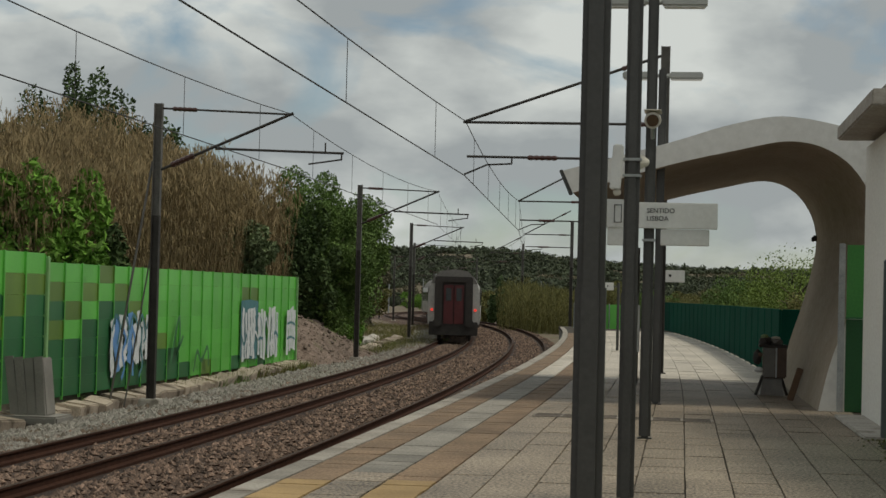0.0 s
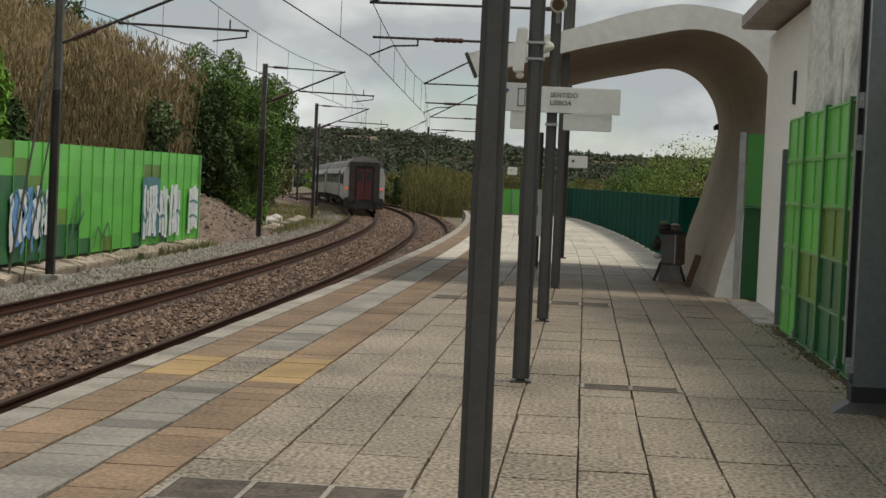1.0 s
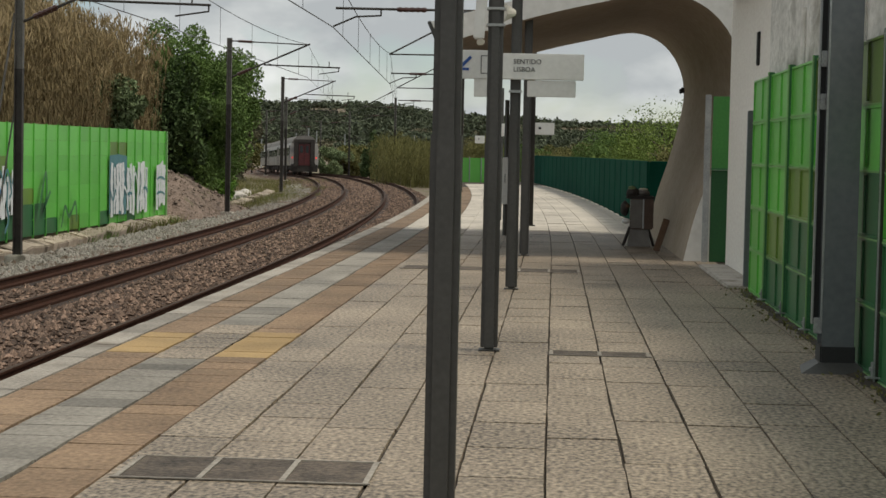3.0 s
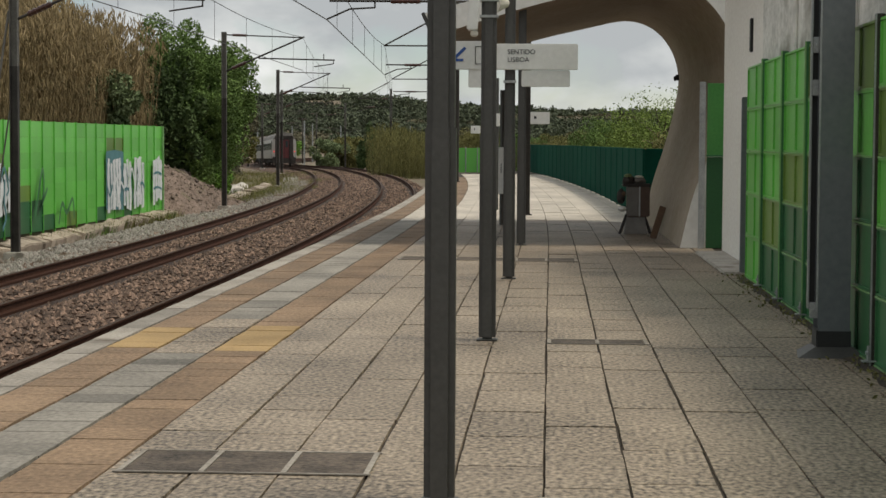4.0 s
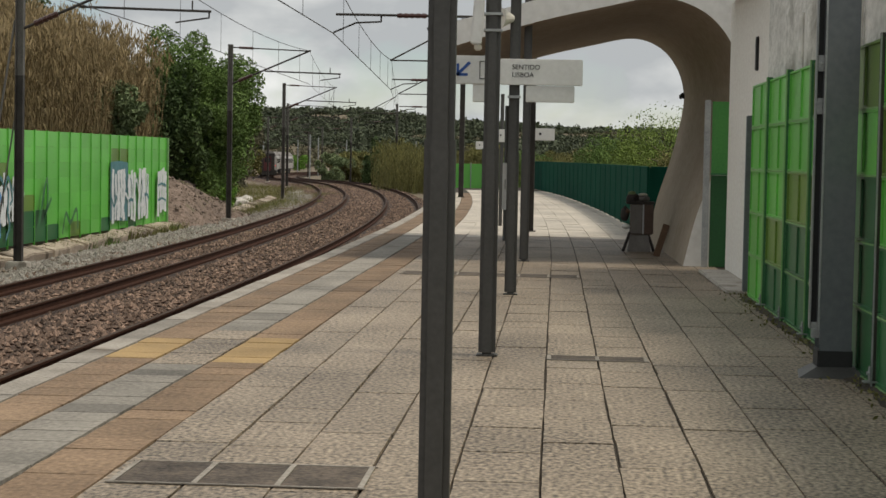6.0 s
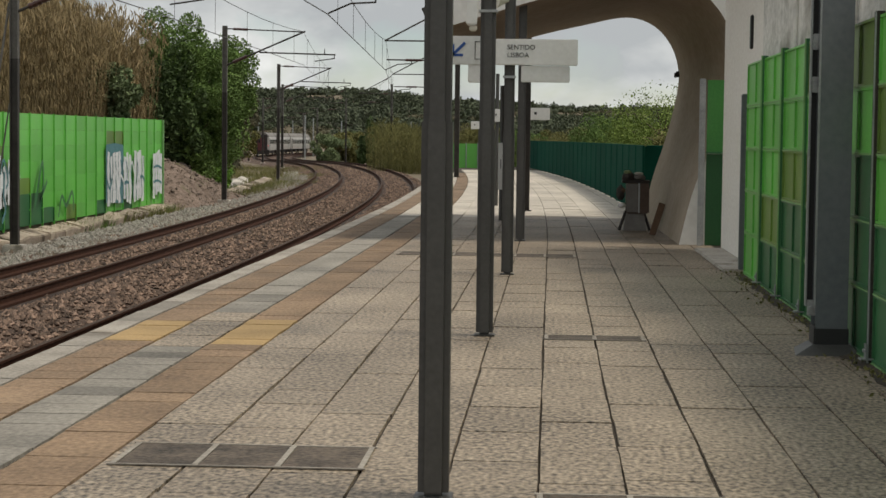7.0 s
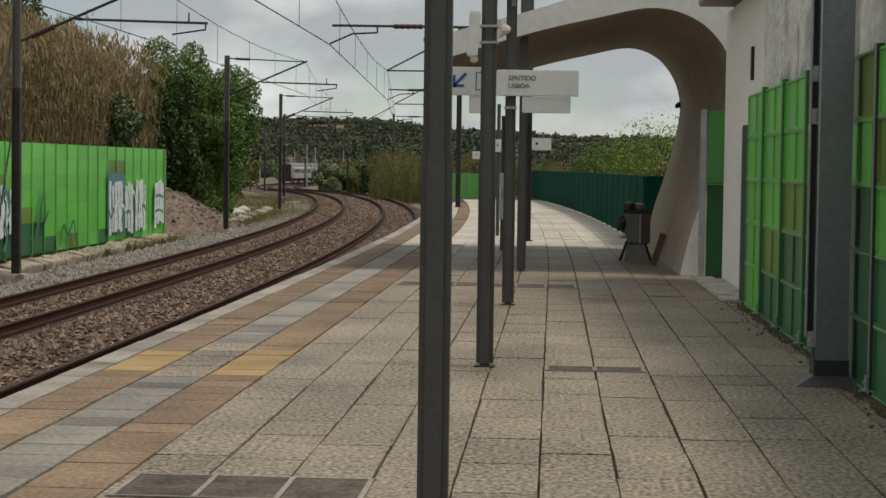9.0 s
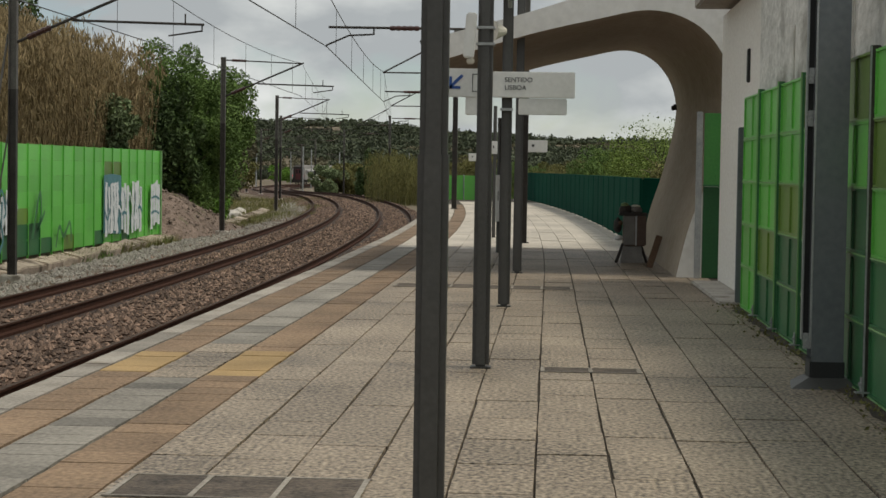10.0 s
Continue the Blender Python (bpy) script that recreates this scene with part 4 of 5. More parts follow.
def far_sign(x, y, z, w, h, post_z, aside=0.0):
    s = thing("platform_sign", "small white platform sign on a slim post", "sign", x, y, 0, group="far platform signs")
    bm = fresh()
    box(bm, (0, 0, z), (w, 0.05, h), bevel=0.01)
    part("board", bm, M_SIGN, s)
    bm = fresh()
    tube(bm, (aside, 0.06, 0), (aside, 0.06, post_z), 0.045, 10)
    if aside:
        tube(bm, (aside, 0.04, z), (0, 0.04, z), 0.02, 8)
    part("post", bm, M_POLE, s)
    bm = fresh()
    box(bm, (-w * 0.1, -0.03, z + h * 0.05), (w * 0.1, 0.006, h * 0.2))
    part("mark", bm, M_BLACK, s)


far_sign(-0.32, 43.5, 2.16, 0.56, 0.28, 2.32, -0.36)
far_sign(-1.28, 44.0, 2.12, 0.26, 0.3, 3.1)
far_sign(-2.35, 58.0, 1.98, 0.3, 0.24, 2.1, 0.3)
far_sign(-0.95, 36.0, 1.05, 0.13, 0.9, 2.6)


def lump(bm, c, r, seed):
    made = bmesh.ops.create_icosphere(bm, subdivisions=2, radius=1.0)["verts"]
    for v in made:
        k = 1 + 0.3 * noise.noise(v.co * 2.1 + Vector((seed, 0, 0)))
        v.co = Vector(c) + Vector((v.co.x * r[0], v.co.y * r[1], v.co.z * r[2])) * k


def litter_bin():
    b = thing("litter_bin", "overfull brown and grey litter bin beside the arch foot", "litter bin", 1.45, 33.0, 0)
    bm = fresh()
    box(bm, (0.08, 0, 0.57), (0.4, 0.4, 0.54), bevel=0.02)
    part("body", bm, M_BIN, b)
    bm = fresh()
    box(bm, (-0.02, -0.205, 0.57), (0.19, 0.02, 0.5), bevel=0.006)
    part("front_panel", bm, M_BINGREY, b, "grey front panel")
    bm = fresh()
    box(bm, (0.1, -0.21, 0.57), (0.03, 0.02, 0.52), bevel=0.005)
    part("trim", bm, M_GALV, b, "pale upright strip")
    bm = fresh()
    box(bm, (0.05, 0, 0.855), (0.5, 0.44, 0.05), bevel=0.015)
    part("lid", bm, M_ENDDARK, b, "dark lid rim")
    bm = fresh()
    v = [bm.verts.new(p) for p in ((-0.12, -0.14, 0.3), (0.2, -0.14, 0.3), (0.24, -0.2, 0.0), (-0.16, -0.2, 0.0), (-0.12, 0.14, 0.3), (0.2, 0.14, 0.3), (0.24, 0.2, 0.0), (-0.16, 0.2, 0.0))]
    for q in ((0, 1, 2, 3), (5, 4, 7, 6), (4, 0, 3, 7), (1, 5, 6, 2), (4, 5, 1, 0), (3, 2, 6, 7)):
        bm.faces.new([v[i] for i in q])
    part("pedestal", bm, M_BINGREY, b, "flared grey pedestal")
    bm = fresh()
    tube(bm, (-0.12, -0.1, 0.34), (-0.24, -0.14, 0.0), 0.028, 8)
    part("leg", bm, M_ENDDARK, b)
    bm = fresh()
    tube(bm, (0.2, -0.1, 0.3), (0.3, -0.12, 0.0), 0.025, 8)
    part("leg", bm, M_ENDDARK, b)
    for c, r, m, w in (((-0.08, -0.05, 0.94), (0.12, 0.12, 0.09), M_ENDDARK, "black rubbish bag"), ((0.1, -0.05, 0.93), (0.11, 0.12, 0.07), M_BINGREY, "grey rubbish"), ((-0.1, -0.08, 1.02), (0.07, 0.07, 0.035), L_GREY, "grey-green rubbish"), ((0.09, -0.1, 1.0), (0.08, 0.06, 0.025), M_CREAM, "pale carton"), ((-0.22, -0.1, 0.66), (0.08, 0.1, 0.14), M_ENDDARK, "dark bag"), ((-0.18, -0.16, 0.7), (0.05, 0.05, 0.05), M_RUST, "brown paper"), ((-0.2, -0.16, 0.44), (0.08, 0.06, 0.05), M_SIGN, "white paper")):
        bm = fresh()
        lump(bm, c, r, c[0] * 9)
        part("rubbish", bm, m, b, w)


litter_bin()
bm = fresh()
box(bm, (1.79, 31.3, 0.27), (0.11, 0.04, 0.56), Euler((0, radians(17), 0)).to_matrix(), bevel=0.008)
tagged(part("rusty_plank", bm, M_RUST, None), "rusty brown board leaning against the arch foot", "board")


# ---------- overhead line ----------
def insulator(bm, p, q, r=0.055):
    p, q = Vector(p), Vector(q)
    n = 5
    tube(bm, p, q, r * 0.82, 8)
    for i in range(n):
        a = p.lerp(q, (i + 0.2) / n)
        b = p.lerp(q, (i + 0.75) / n)
        tube(bm, a, b, r, 8)


def hbeam(bm, w, d, z0, z1, t=0.022):
    """An upright rolled H section, flanges facing the track."""
    a, b, k = w / 2, d / 2, t / 2
    ring = [(-a, -b), (-a + t, -b), (-a + t, -k), (a - t, -k), (a - t, -b), (a, -b), (a, b), (a - t, b), (a - t, k), (-a + t, k), (-a + t, b), (-a, b)]
    lo, hi = [bm.verts.new((x, y, z0)) for x, y in ring], [bm.verts.new((x, y, z1)) for x, y in ring]
    for i in range(12):
        bm.faces.new((lo[i], lo[(i + 1) % 12], hi[(i + 1) % 12], hi[i]))
    bm.faces.new(hi)
    bm.faces.new(lo[::-1])


def overhead_mast(x, y, z0, top, side, tip_u, wire_x, lattice, label):
    """A mast at (x, y) whose bracket reaches over the track; side: +1 reaches to the right."""
    g = thing("overhead_mast", label, "railway mast", x, y, z0, group="overhead line masts")
    hgt = top - z0
    bm = fresh()
    split = hgt * 0.63
    hbeam(bm, 0.2, 0.16, 0, split)
    part("mast_shaft", bm, M_MAST, g)
    bm = fresh()
    hbeam(bm, 0.2, 0.16, split, hgt)
    part("mast_head", bm, M_MASTTOP, g, "weathered lattice head")
    bm = fresh()
    if z0 == 0:
        box(bm, (0, 0, 0.01), (0.3, 0.28, 0.02), bevel=0.005)
        part("base_plate", bm, M_MAST, g, "dark base plate")
    else:
        box(bm, (0, 0, 0.06), (0.5, 0.5, 0.3), bevel=0.03)
        part("footing", bm, M_CONC, g, "concrete footing")
    up = hgt - 0.12
    reach = tip_u * side
    low = 4.46 - z0 if side > 0 else 5.9 - z0 - 0.45
    tipz = 5.84 - z0
    bm = fresh()
    if side > 0:
        tube(bm, (0.09 * side, 0, up), (reach, 0, tipz), 0.025, 6)
        tube(bm, (0.09 * side, 0, low), (reach + 0.08 * side, 0, tipz + 0.03), 0.036, 8)
        regz = 4.95 - z0
        tube(bm, (reach * 0.44, 0, regz + 0.04), (reach * 0.44 + 3.15 * side, 0, regz - 0.03), 0.03, 6)
        tube(bm, (reach * 0.44 + 3.1 * side, 0, regz - 0.03), (reach * 0.44 + 3.1 * side, 0, regz - 0.2), 0.02, 6)
        tube(bm, (reach * 0.44 + 3.1 * side, 0, regz - 0.18), (reach * 0.44 + 2.3 * side, 0, regz - 0.3), 0.02, 6)
        tube(bm, (reach * 0.44 + 2.7 * side, 0, regz + 0.22), (reach * 0.44 + 2.7 * side, 0, regz - 0.02), 0.02, 6)
    else:
        tube(bm, (-0.09, 0, 6.95 - z0), (reach, 0, 5.46 - z0), 0.032, 8)
        tube(bm, (-0.09, 0, 5.44 - z0), (reach - 0.05, 0, 5.44 - z0), 0.03, 8)
        tube(bm, (-0.09, 0, 4.66 - z0), (reach + 0.05, 0, 4.68 - z0), 0.028, 8)
        tube(bm, (reach + 1.05, 0, 4.66 - z0), (reach + 1.05, 0, 4.52 - z0), 0.02, 6)
        tube(bm, (reach + 1.05, 0, 4.53 - z0), (reach + 0.5, 0, 4.5 - z0), 0.02, 6)
        tube(bm, (reach + 0.5, 0, 4.5 - z0), (reach, 0, 4.28 - z0), 0.02, 6)
    part("bracket", bm, M_MAST, g, "tubular bracket over the track")
    if side > 0:
        p = Vector((0.09, 0, low))
        d = Vector((reach, 0, tipz)) - p
        spans = [((0.35, 0, up - 0.01), (0.95, 0, up - 0.03), 0.055), (p + d * 0.08, p + d * 0.26, 0.075)]
    else:
        p = Vector((-0.09, 0, 6.95 - z0))
        d = Vector((reach, 0, 5.46 - z0)) - p
        spans = [(p + d * 0.1, p + d * 0.2, 0.055), ((-0.6 * tip_u + 0.3, 0, 4.67 - z0), (-0.6 * tip_u - 0.35, 0, 4.67 - z0), 0.055), ((-0.35, 0, 5.44 - z0), (-0.8, 0, 5.44 - z0), 0.055)]
    for p, q, r in spans:
        bm = fresh()
        insulator(bm, p, q, r)
        part("insulator", bm, M_INSUL, g, "ribbed brown insulator")
    if lattice:
        bm = fresh()
        tube(bm, (-0.95, -0.3, 0), (-0.12, 0, low + 0.2), 0.03, 6)
        tube(bm, (-0.6, -0.2, 0), (-0.12, 0, low * 0.62), 0.02, 6)
        part("stay", bm, M_MASTTOP, g, "slanting steel stay")
    return g


def off_line(y, u):
    return line_at(y, u)[0]


LEFT_Y = [12.0, 43.9, 76.5, 117.0, 163.0, 208.0, 255.0]
RIGHT_Y = [-6.0, 41.0, 75.0, 115.0, 167.0, 215.0, 262.0, 310.0]
left_tip, right_tip = [], []
for i, y in enumerate(LEFT_Y):
    x = -12.78 if i < 2 else (-13.48 if i == 2 else off_line(y, -7.4))
    z = ground_z(x, y) if i > 2 else -1.3
    drop = rail_level(y) + 1.0
    overhead_mast(x, y, z, 6.07 + drop, 1, 3.25, 0, i == 1, "dark steel overhead line mast beside the far track")
    left_tip.append((x + 3.25, y, 5.86 + drop))
for i, y in enumerate(RIGHT_Y):
    x = -0.56 if i < 2 else off_line(y, 4.8 if i == 0 else 2.9)
    if i > 1:
        x = off_line(y, 2.75)
    z = 0.0 if y < 100 else ground_z(x, y)
    drop = rail_level(y) + 1.0
    reach = 4.38 if i < 2 else 2.9
    overhead_mast(x, y, z, 7.16 + drop if y < 100 else 6.3 + drop, -1, reach, 0, False, "steel overhead line mast of the platform track")
    right_tip.append((x - reach, y, 5.46 + drop) if i else (-5.3, y, 5.9))
for y in (300.0, 345.0, 390.0, 440.0, 490.0):
    for u in (-7.3, 3.0):
        x = off_line(y, u)
        z = ground_z(x, y)
        g = thing("overhead_mast", "distant pale overhead line mast", "railway mast", x, y, z, group="overhead line masts")
        bm = fresh()
        box(bm, (0, 0, 3.6), (0.2, 0.2, 7.2), bevel=0.02)
        part("mast_shaft", bm, M_GALV, g)
        bm = fresh()
        s = 1 if u < 0 else -1
        tube(bm, (0, 0, 6.6), (s * 3, 0, 6.8), 0.05, 5)
        tube(bm, (0, 0, 5.6), (s * 3, 0, 6.8), 0.05, 5)
        part("bracket", bm, M_MAST, g)


def strand(points, r, n=5):
    """One continuous round wire through the points."""
    bm = fresh()
    rings = []
    for p in points:
        rings.append([bm.verts.new((p.x + r * math.cos(6.2832 * k / n), p.y, p.z + r * math.sin(6.2832 * k / n))) for k in range(n)])
    for a, b in zip(rings, rings[1:]):
        for k in range(n):
            bm.faces.new((a[k], a[(k + 1) % n], b[(k + 1) % n], b[k]))
    return bm


def wires(tips, label, low):
    """Messenger wire with sag, contact wire below it and droppers between."""
    g = thing("overhead_wire", label, "overhead wire", 0, 0, 0, group="overhead wires")
    for a, b in zip(tips, tips[1:]):
        a, b = Vector(a), Vector(b)
        n = 10
        mes, con = [], []
        for i in range(n + 1):
            t = i / n
            p = a.lerp(b, t)
            sag = 4 * t * (1 - t) * 0.3
            c = a.lerp(b, t) - Vector((0, 0, low))
            mes.append(p - Vector((0, 0, sag)))
            con.append(c)
        part("messenger_wire", strand(mes, 0.011 if a.y < 70 else 0.008), M_WIRE, g)
        part("contact_wire", strand(con, 0.012 if a.y < 70 else 0.008), M_WIRE, g)
        for i in range(1, n, 2):
            bm = fresh()
            tube(bm, mes[i], con[i], 0.006, 4)
            part("dropper", bm, M_WIRE, g)


wires(left_tip, "dark overhead wires above the far track", 1.36)
wires(right_tip, "dark overhead wires above the platform track", 1.2)


# ---------- planting ----------
def leaves(points, size, rng, flat=0.0, tall=1.0):
    """Small folded leaves, two triangles each, at the points given."""
    n = len(points)
    d = rng.normal(size=(n, 3))
    d[:, 2] *= tall
    d /= np.linalg.norm(d, axis=1, keepdims=True) + 1e-9
    e = np.cross(d, rng.normal(size=(n, 3)))
    e /= np.linalg.norm(e, axis=1, keepdims=True) + 1e-9
    s = size * rng.uniform(0.6, 1.4, (n, 1))
    up = np.cross(d, e) * 0.25
    v = np.stack([points - d * s, points + (e * 0.5 + up) * s, points + d * s, points - (e * 0.5 - up) * s], 1).reshape(-1, 3)
    k = np.arange(n)[:, None] * 4
    return v, np.concatenate([k + (0, 1, 2), k + (0, 2, 3)])


def clumped(rng, n, clumps, radius, squash):
    """Points in many uneven clumps that fill a crown about the origin."""
    c = rng.normal(size=(clumps, 3))
    c /= np.linalg.norm(c, axis=1, keepdims=True)
    c *= rng.uniform(0.3, 1.0, (clumps, 1)) ** 0.6 * np.where(rng.random((clumps, 1)) < 0.2, 1.18, 0.95)
    which = rng.integers(0, clumps, n)
    r = rng.uniform(0.14, 0.36, clumps)
    off = rng.normal(size=(n, 3))
    off /= np.linalg.norm(off, axis=1, keepdims=True)
    off *= rng.uniform(0.3, 1, (n, 1)) ** 0.4
    return (c[which] + off * r[which, None]) * np.array(radius) * (1, 1, squash)


def tree(name, label, category, x, y, z, height, width, trunk, material, n, leaf, seed, clumps=60, base=0.12, stems=1, group="trees", top_thin=False):
    """Tapered trunk with limbs and a clumpy crown of single leaves."""
    rng = np.random.default_rng(seed)
    g = thing(name, label, category, x, y, z, group=group)
    mid = height * (base + 1) / 2
    rz = height * (1 - base) / 2
    p = clumped(rng, n, clumps, (width / 2, width / 2, rz), 1.0)
    if top_thin:
        keep = rng.random(n) < np.clip(1.15 - (p[:, 2] / rz + 1) * 0.52, 0.12, 1)
        p = p[keep]
    p[:, 2] += mid
    p[:, 2] = np.maximum(p[:, 2], 0.05)
    v, f = leaves(p, leaf, rng)
    under(new("crown", mesh_of("crown", v.tolist(), f.tolist(), material)), g)
    bm = fresh()
    for s in range(stems):
        lean = rng.normal(0, 0.05 * height, 2) if stems > 1 else (0, 0)
        tube(bm, (lean[0] * 0.2, lean[1] * 0.2, -0.2), (lean[0], lean[1], height * 0.62), trunk, 8, trunk * 0.4)
        for k in range(7):
            a, h = rng.uniform(0, 6.28), rng.uniform(0.25, 0.6) * height
            t = h / (height * 0.62)
            q = (lean[0] * t, lean[1] * t, h)
            r = width * rng.uniform(0.25, 0.42)
            tube(bm, q, (q[0] + r * math.cos(a), q[1] + r * math.sin(a), h + height * rng.uniform(0.12, 0.3)), trunk * 0.4, 5, trunk * 0.1)
    part("trunk", bm, M_BARK, g)
    return g


def reeds(name, label, area, count, tall, seed, bottom, mats=(L_REED, L_REEDTOP)):
    """A dense stand of giant reed: leaning canes, hanging blades, pale plumes."""
    rng = np.random.default_rng(seed)
    x0, x1, y0, y1 = area
    vs, fs, k = [], [], 0
    pv, pf, pk = [], [], 0
    for _ in range(count):
        x, y = rng.uniform(x0, x1), rng.uniform(y0, y1)
        tx, ty = (x - x0) / (x1 - x0), (y - y0) / (y1 - y0)
        z = bottom
        h = tall * rng.uniform(0.74, 1.05) * (0.84 + 0.17 * math.sin(math.pi * min(max(ty * 0.85 + 0.08, 0), 1)) + 0.26 * ty ** 2) * (1.05 - 0.25 * tx) * (1 + 0.13 * noise.noise((x * 0.35, y * 0.22, 1.7)))
        lx, ly = rng.normal(0, 0.07, 2) * h
        a = rng.uniform(0, 3.14)
        wx, wy = 0.016 * math.cos(a), 0.016 * math.sin(a)
        vs += [(x - wx, y - wy, z), (x + wx, y + wy, z), (x + lx, y + ly, z + h)]
        fs.append((k, k + 1, k + 2))
        k += 3
        for _ in range(15):
            t = rng.uniform(0.12, 0.99)
            bx, by, bz = x + lx * t, y + ly * t, z + h * t
            b = rng.uniform(0, 6.28)
            ln, dz = rng.uniform(0.25, 0.7), rng.uniform(0.0, 0.75)
            ex, ey = math.cos(b) * ln * 0.4, math.sin(b) * ln * 0.4
            nx, ny = -math.sin(b) * 0.018, math.cos(b) * 0.018
            vs += [(bx, by, bz), (bx + ex * 0.5 + nx, by + ey * 0.5 + ny, bz + dz * 0.8), (bx + ex, by + ey, bz + dz * 0.5), (bx + ex * 0.5 - nx, by + ey * 0.5 - ny, bz + dz * 0.8)]
            fs += [(k, k + 1, k + 3), (k + 1, k + 2, k + 3)]
            k += 4
        if rng.random() < 0.4:
            for _ in range(7):
                c = np.array((x + lx, y + ly, z + h)) + rng.normal(0, 0.09, 3)
                w, t = rng.uniform(0.01, 0.02), rng.uniform(0.12, 0.3)
                a = rng.uniform(0, 3.14)
                pv += [tuple(c - (0, 0, t * 0.4)), (c[0] + w * math.cos(a), c[1] + w * math.sin(a), c[2] + t * 0.2), tuple(c + (rng.normal(0, 0.08), rng.normal(0, 0.08), t)), (c[0] - w * math.cos(a), c[1] - w * math.sin(a), c[2] + t * 0.15)]
                pf += [(pk, pk + 1, pk + 2), (pk, pk + 2, pk + 3)]
                pk += 4
    g = thing(name, label, "reeds", 0, 0, 0, kind="stuff")
    under(new("canes", mesh_of("canes", vs, fs, mats[0])), g)
    under(new("plumes", mesh_of("plumes", pv, pf, mats[1])), g)


reeds("reed_thicket", "dense dry brown giant reed thicket behind the barrier", (-22.5, -16.0, 45, 70.5), 11000, 7.0, 21, -0.9)
reeds("reed_thicket", "dry brown giant reeds beside the dark tree", (-20.0, -16.2, 70.5, 75), 1500, 7.0, 23, -0.9)
# poplars behind the reeds, bush, ivy and the big dark tree
POPLARS = [(-23.7, 71, 10.6, 3.0), (-22.6, 70.5, 10.4, 2.6), (-25.0, 73, 10.4, 3.6), (-26.8, 75, 9.8, 4.6), (-21.2, 72.5, 9.2, 3.0), (-29.0, 76, 9.8, 5.4), (-27.6, 70, 8.6, 4.0), (-31.5, 77, 9.0, 5.0)]
for i, (x, y, h, w) in enumerate(POPLARS):
    tree("poplar_tree", "dark poplar behind the reeds", "tree", x, y, -1, h, w, 0.16, L_DARK, 12000, 0.1, 31 + i, 60)
tree("broadleaf_tree", "bright green broadleaf tree behind the barrier", "tree", -16.7, 46.6, -1, 5.7, 3.4, 0.14, L_BRIGHT, 12000, 0.12, 41, 70)
tree("broadleaf_tree", "shaded dark green tree behind the barrier", "tree", -16.2, 49.2, -1, 4.5, 2.2, 0.12, L_DARK, 8000, 0.12, 42, 50)
tree("ivy_bush", "grey-green bush hanging over the barrier", "bush", -16.4, 67.2, -1, 5.1, 2.8, 0.1, L_GREY, 12000, 0.1, 43, 60, 0.52)
tree("broadleaf_tree", "large dark green tree beside the track", "tree", -17.0, 83, -1.1, 7.4, 6.0, 0.25, L_MID, 58000, 0.075, 44, 110, 0.02)
tree("broadleaf_tree", "light green tree leaning over the reeds", "tree", -16.0, 81, -1.1, 6.8, 4.4, 0.2, L_MID, 32000, 0.075, 48, 80, 0.1)
tree("broadleaf_tree", "broad green tree crown behind the overhead mast", "tree", -15.3, 84.5, -1.1, 7.0, 4.2, 0.18, L_MID, 30000, 0.075, 53, 70, 0.3)
tree("scrub_bush", "light green bush on the trackside bank", "bush", -15.7, 84, -1.2, 1.9, 2.4, 0.06, L_BRIGHT, 5000, 0.09, 49, 40, 0.0)
tree("scrub_bush", "green bush beside the trackside bank", "bush", -16.9, 91, -1.2, 2.6, 3.0, 0.06, L_MID, 6000, 0.1, 50, 40, 0.0)
tree("broadleaf_tree", "large dark green tree beside the track", "tree", -17.6, 88, -1.1, 7.0, 4.6, 0.25, L_MID, 20000, 0.13, 45, 90, 0.02)
tree("broadleaf_tree", "tangled dark green tree beside the track", "tree", -16.7, 79.5, -1.1, 6.2, 3.6, 0.14, L_DARK, 14000, 0.12, 46, 70, 0.0)
tree("broadleaf_tree", "airy green tree beside the track", "tree", -18.2, 94, -1.2, 7.4, 3.2, 0.2, L_MID, 11000, 0.14, 47, 60, 0.05, top_thin=True)

# bushes on both sides along the bend
rng_b = random.Random(9)
for i in range(16):
    y = 112 + i * 9.5
    x = off_line(y, -11.5 - rng_b.uniform(0, 5) - (3 if y < 150 else 0) * 0.5)
    tone = rng_b.choice((L_OLIVE, L_MID, L_GREY, L_HILLDRY))
    hgt = rng_b.uniform(3.0, 6.0)
    tree("scrub_bush", "tangled trackside scrub along the bend", "bush", x, y, ground_z(x, y) - 0.1, hgt, hgt * 0.9, 0.07, tone, 2600, 0.2, 60 + i, 30, 0.02, group="trackside bushes")
for i in range(14):
    y = 145 + i * 11
    x = off_line(y, 7.5 + rng_b.uniform(0, 5))
    tone = rng_b.choice((L_OLIVE, L_OLIVE, L_REED, L_GREY, L_HILLDRY))
    hgt = rng_b.uniform(3.0, 4.2)
    tree("scrub_bush", "brownish scrub beside the platform track", "bush", x, y, ground_z(x, y) - 0.1, hgt, hgt * 1.1, 0.07, tone, 3000, 0.2, 90 + i, 30, 0.0, group="trackside bushes")
reeds("reed_clump", "dry brown reeds beside the bend", (-15.0, -9.0, 150, 172), 1600, 3.7, 22, -1.5, (L_OLIVE, L_OLIVE))
for i in range(8):
    y = 252 + 3.5 * i
    x = -y * (0.1195 - 0.0062 * i)
    tree("scrub_bush", "olive scrub on the inside of the far bend", "bush", x, y, ground_z(x, y) - 0.1, 4.3 + 0.3 * (i % 3), 5.0, 0.08, L_OLIVE if i % 3 else L_GREY, 3600, 0.2, 200 + i, 30, 0.0, group="trackside bushes")
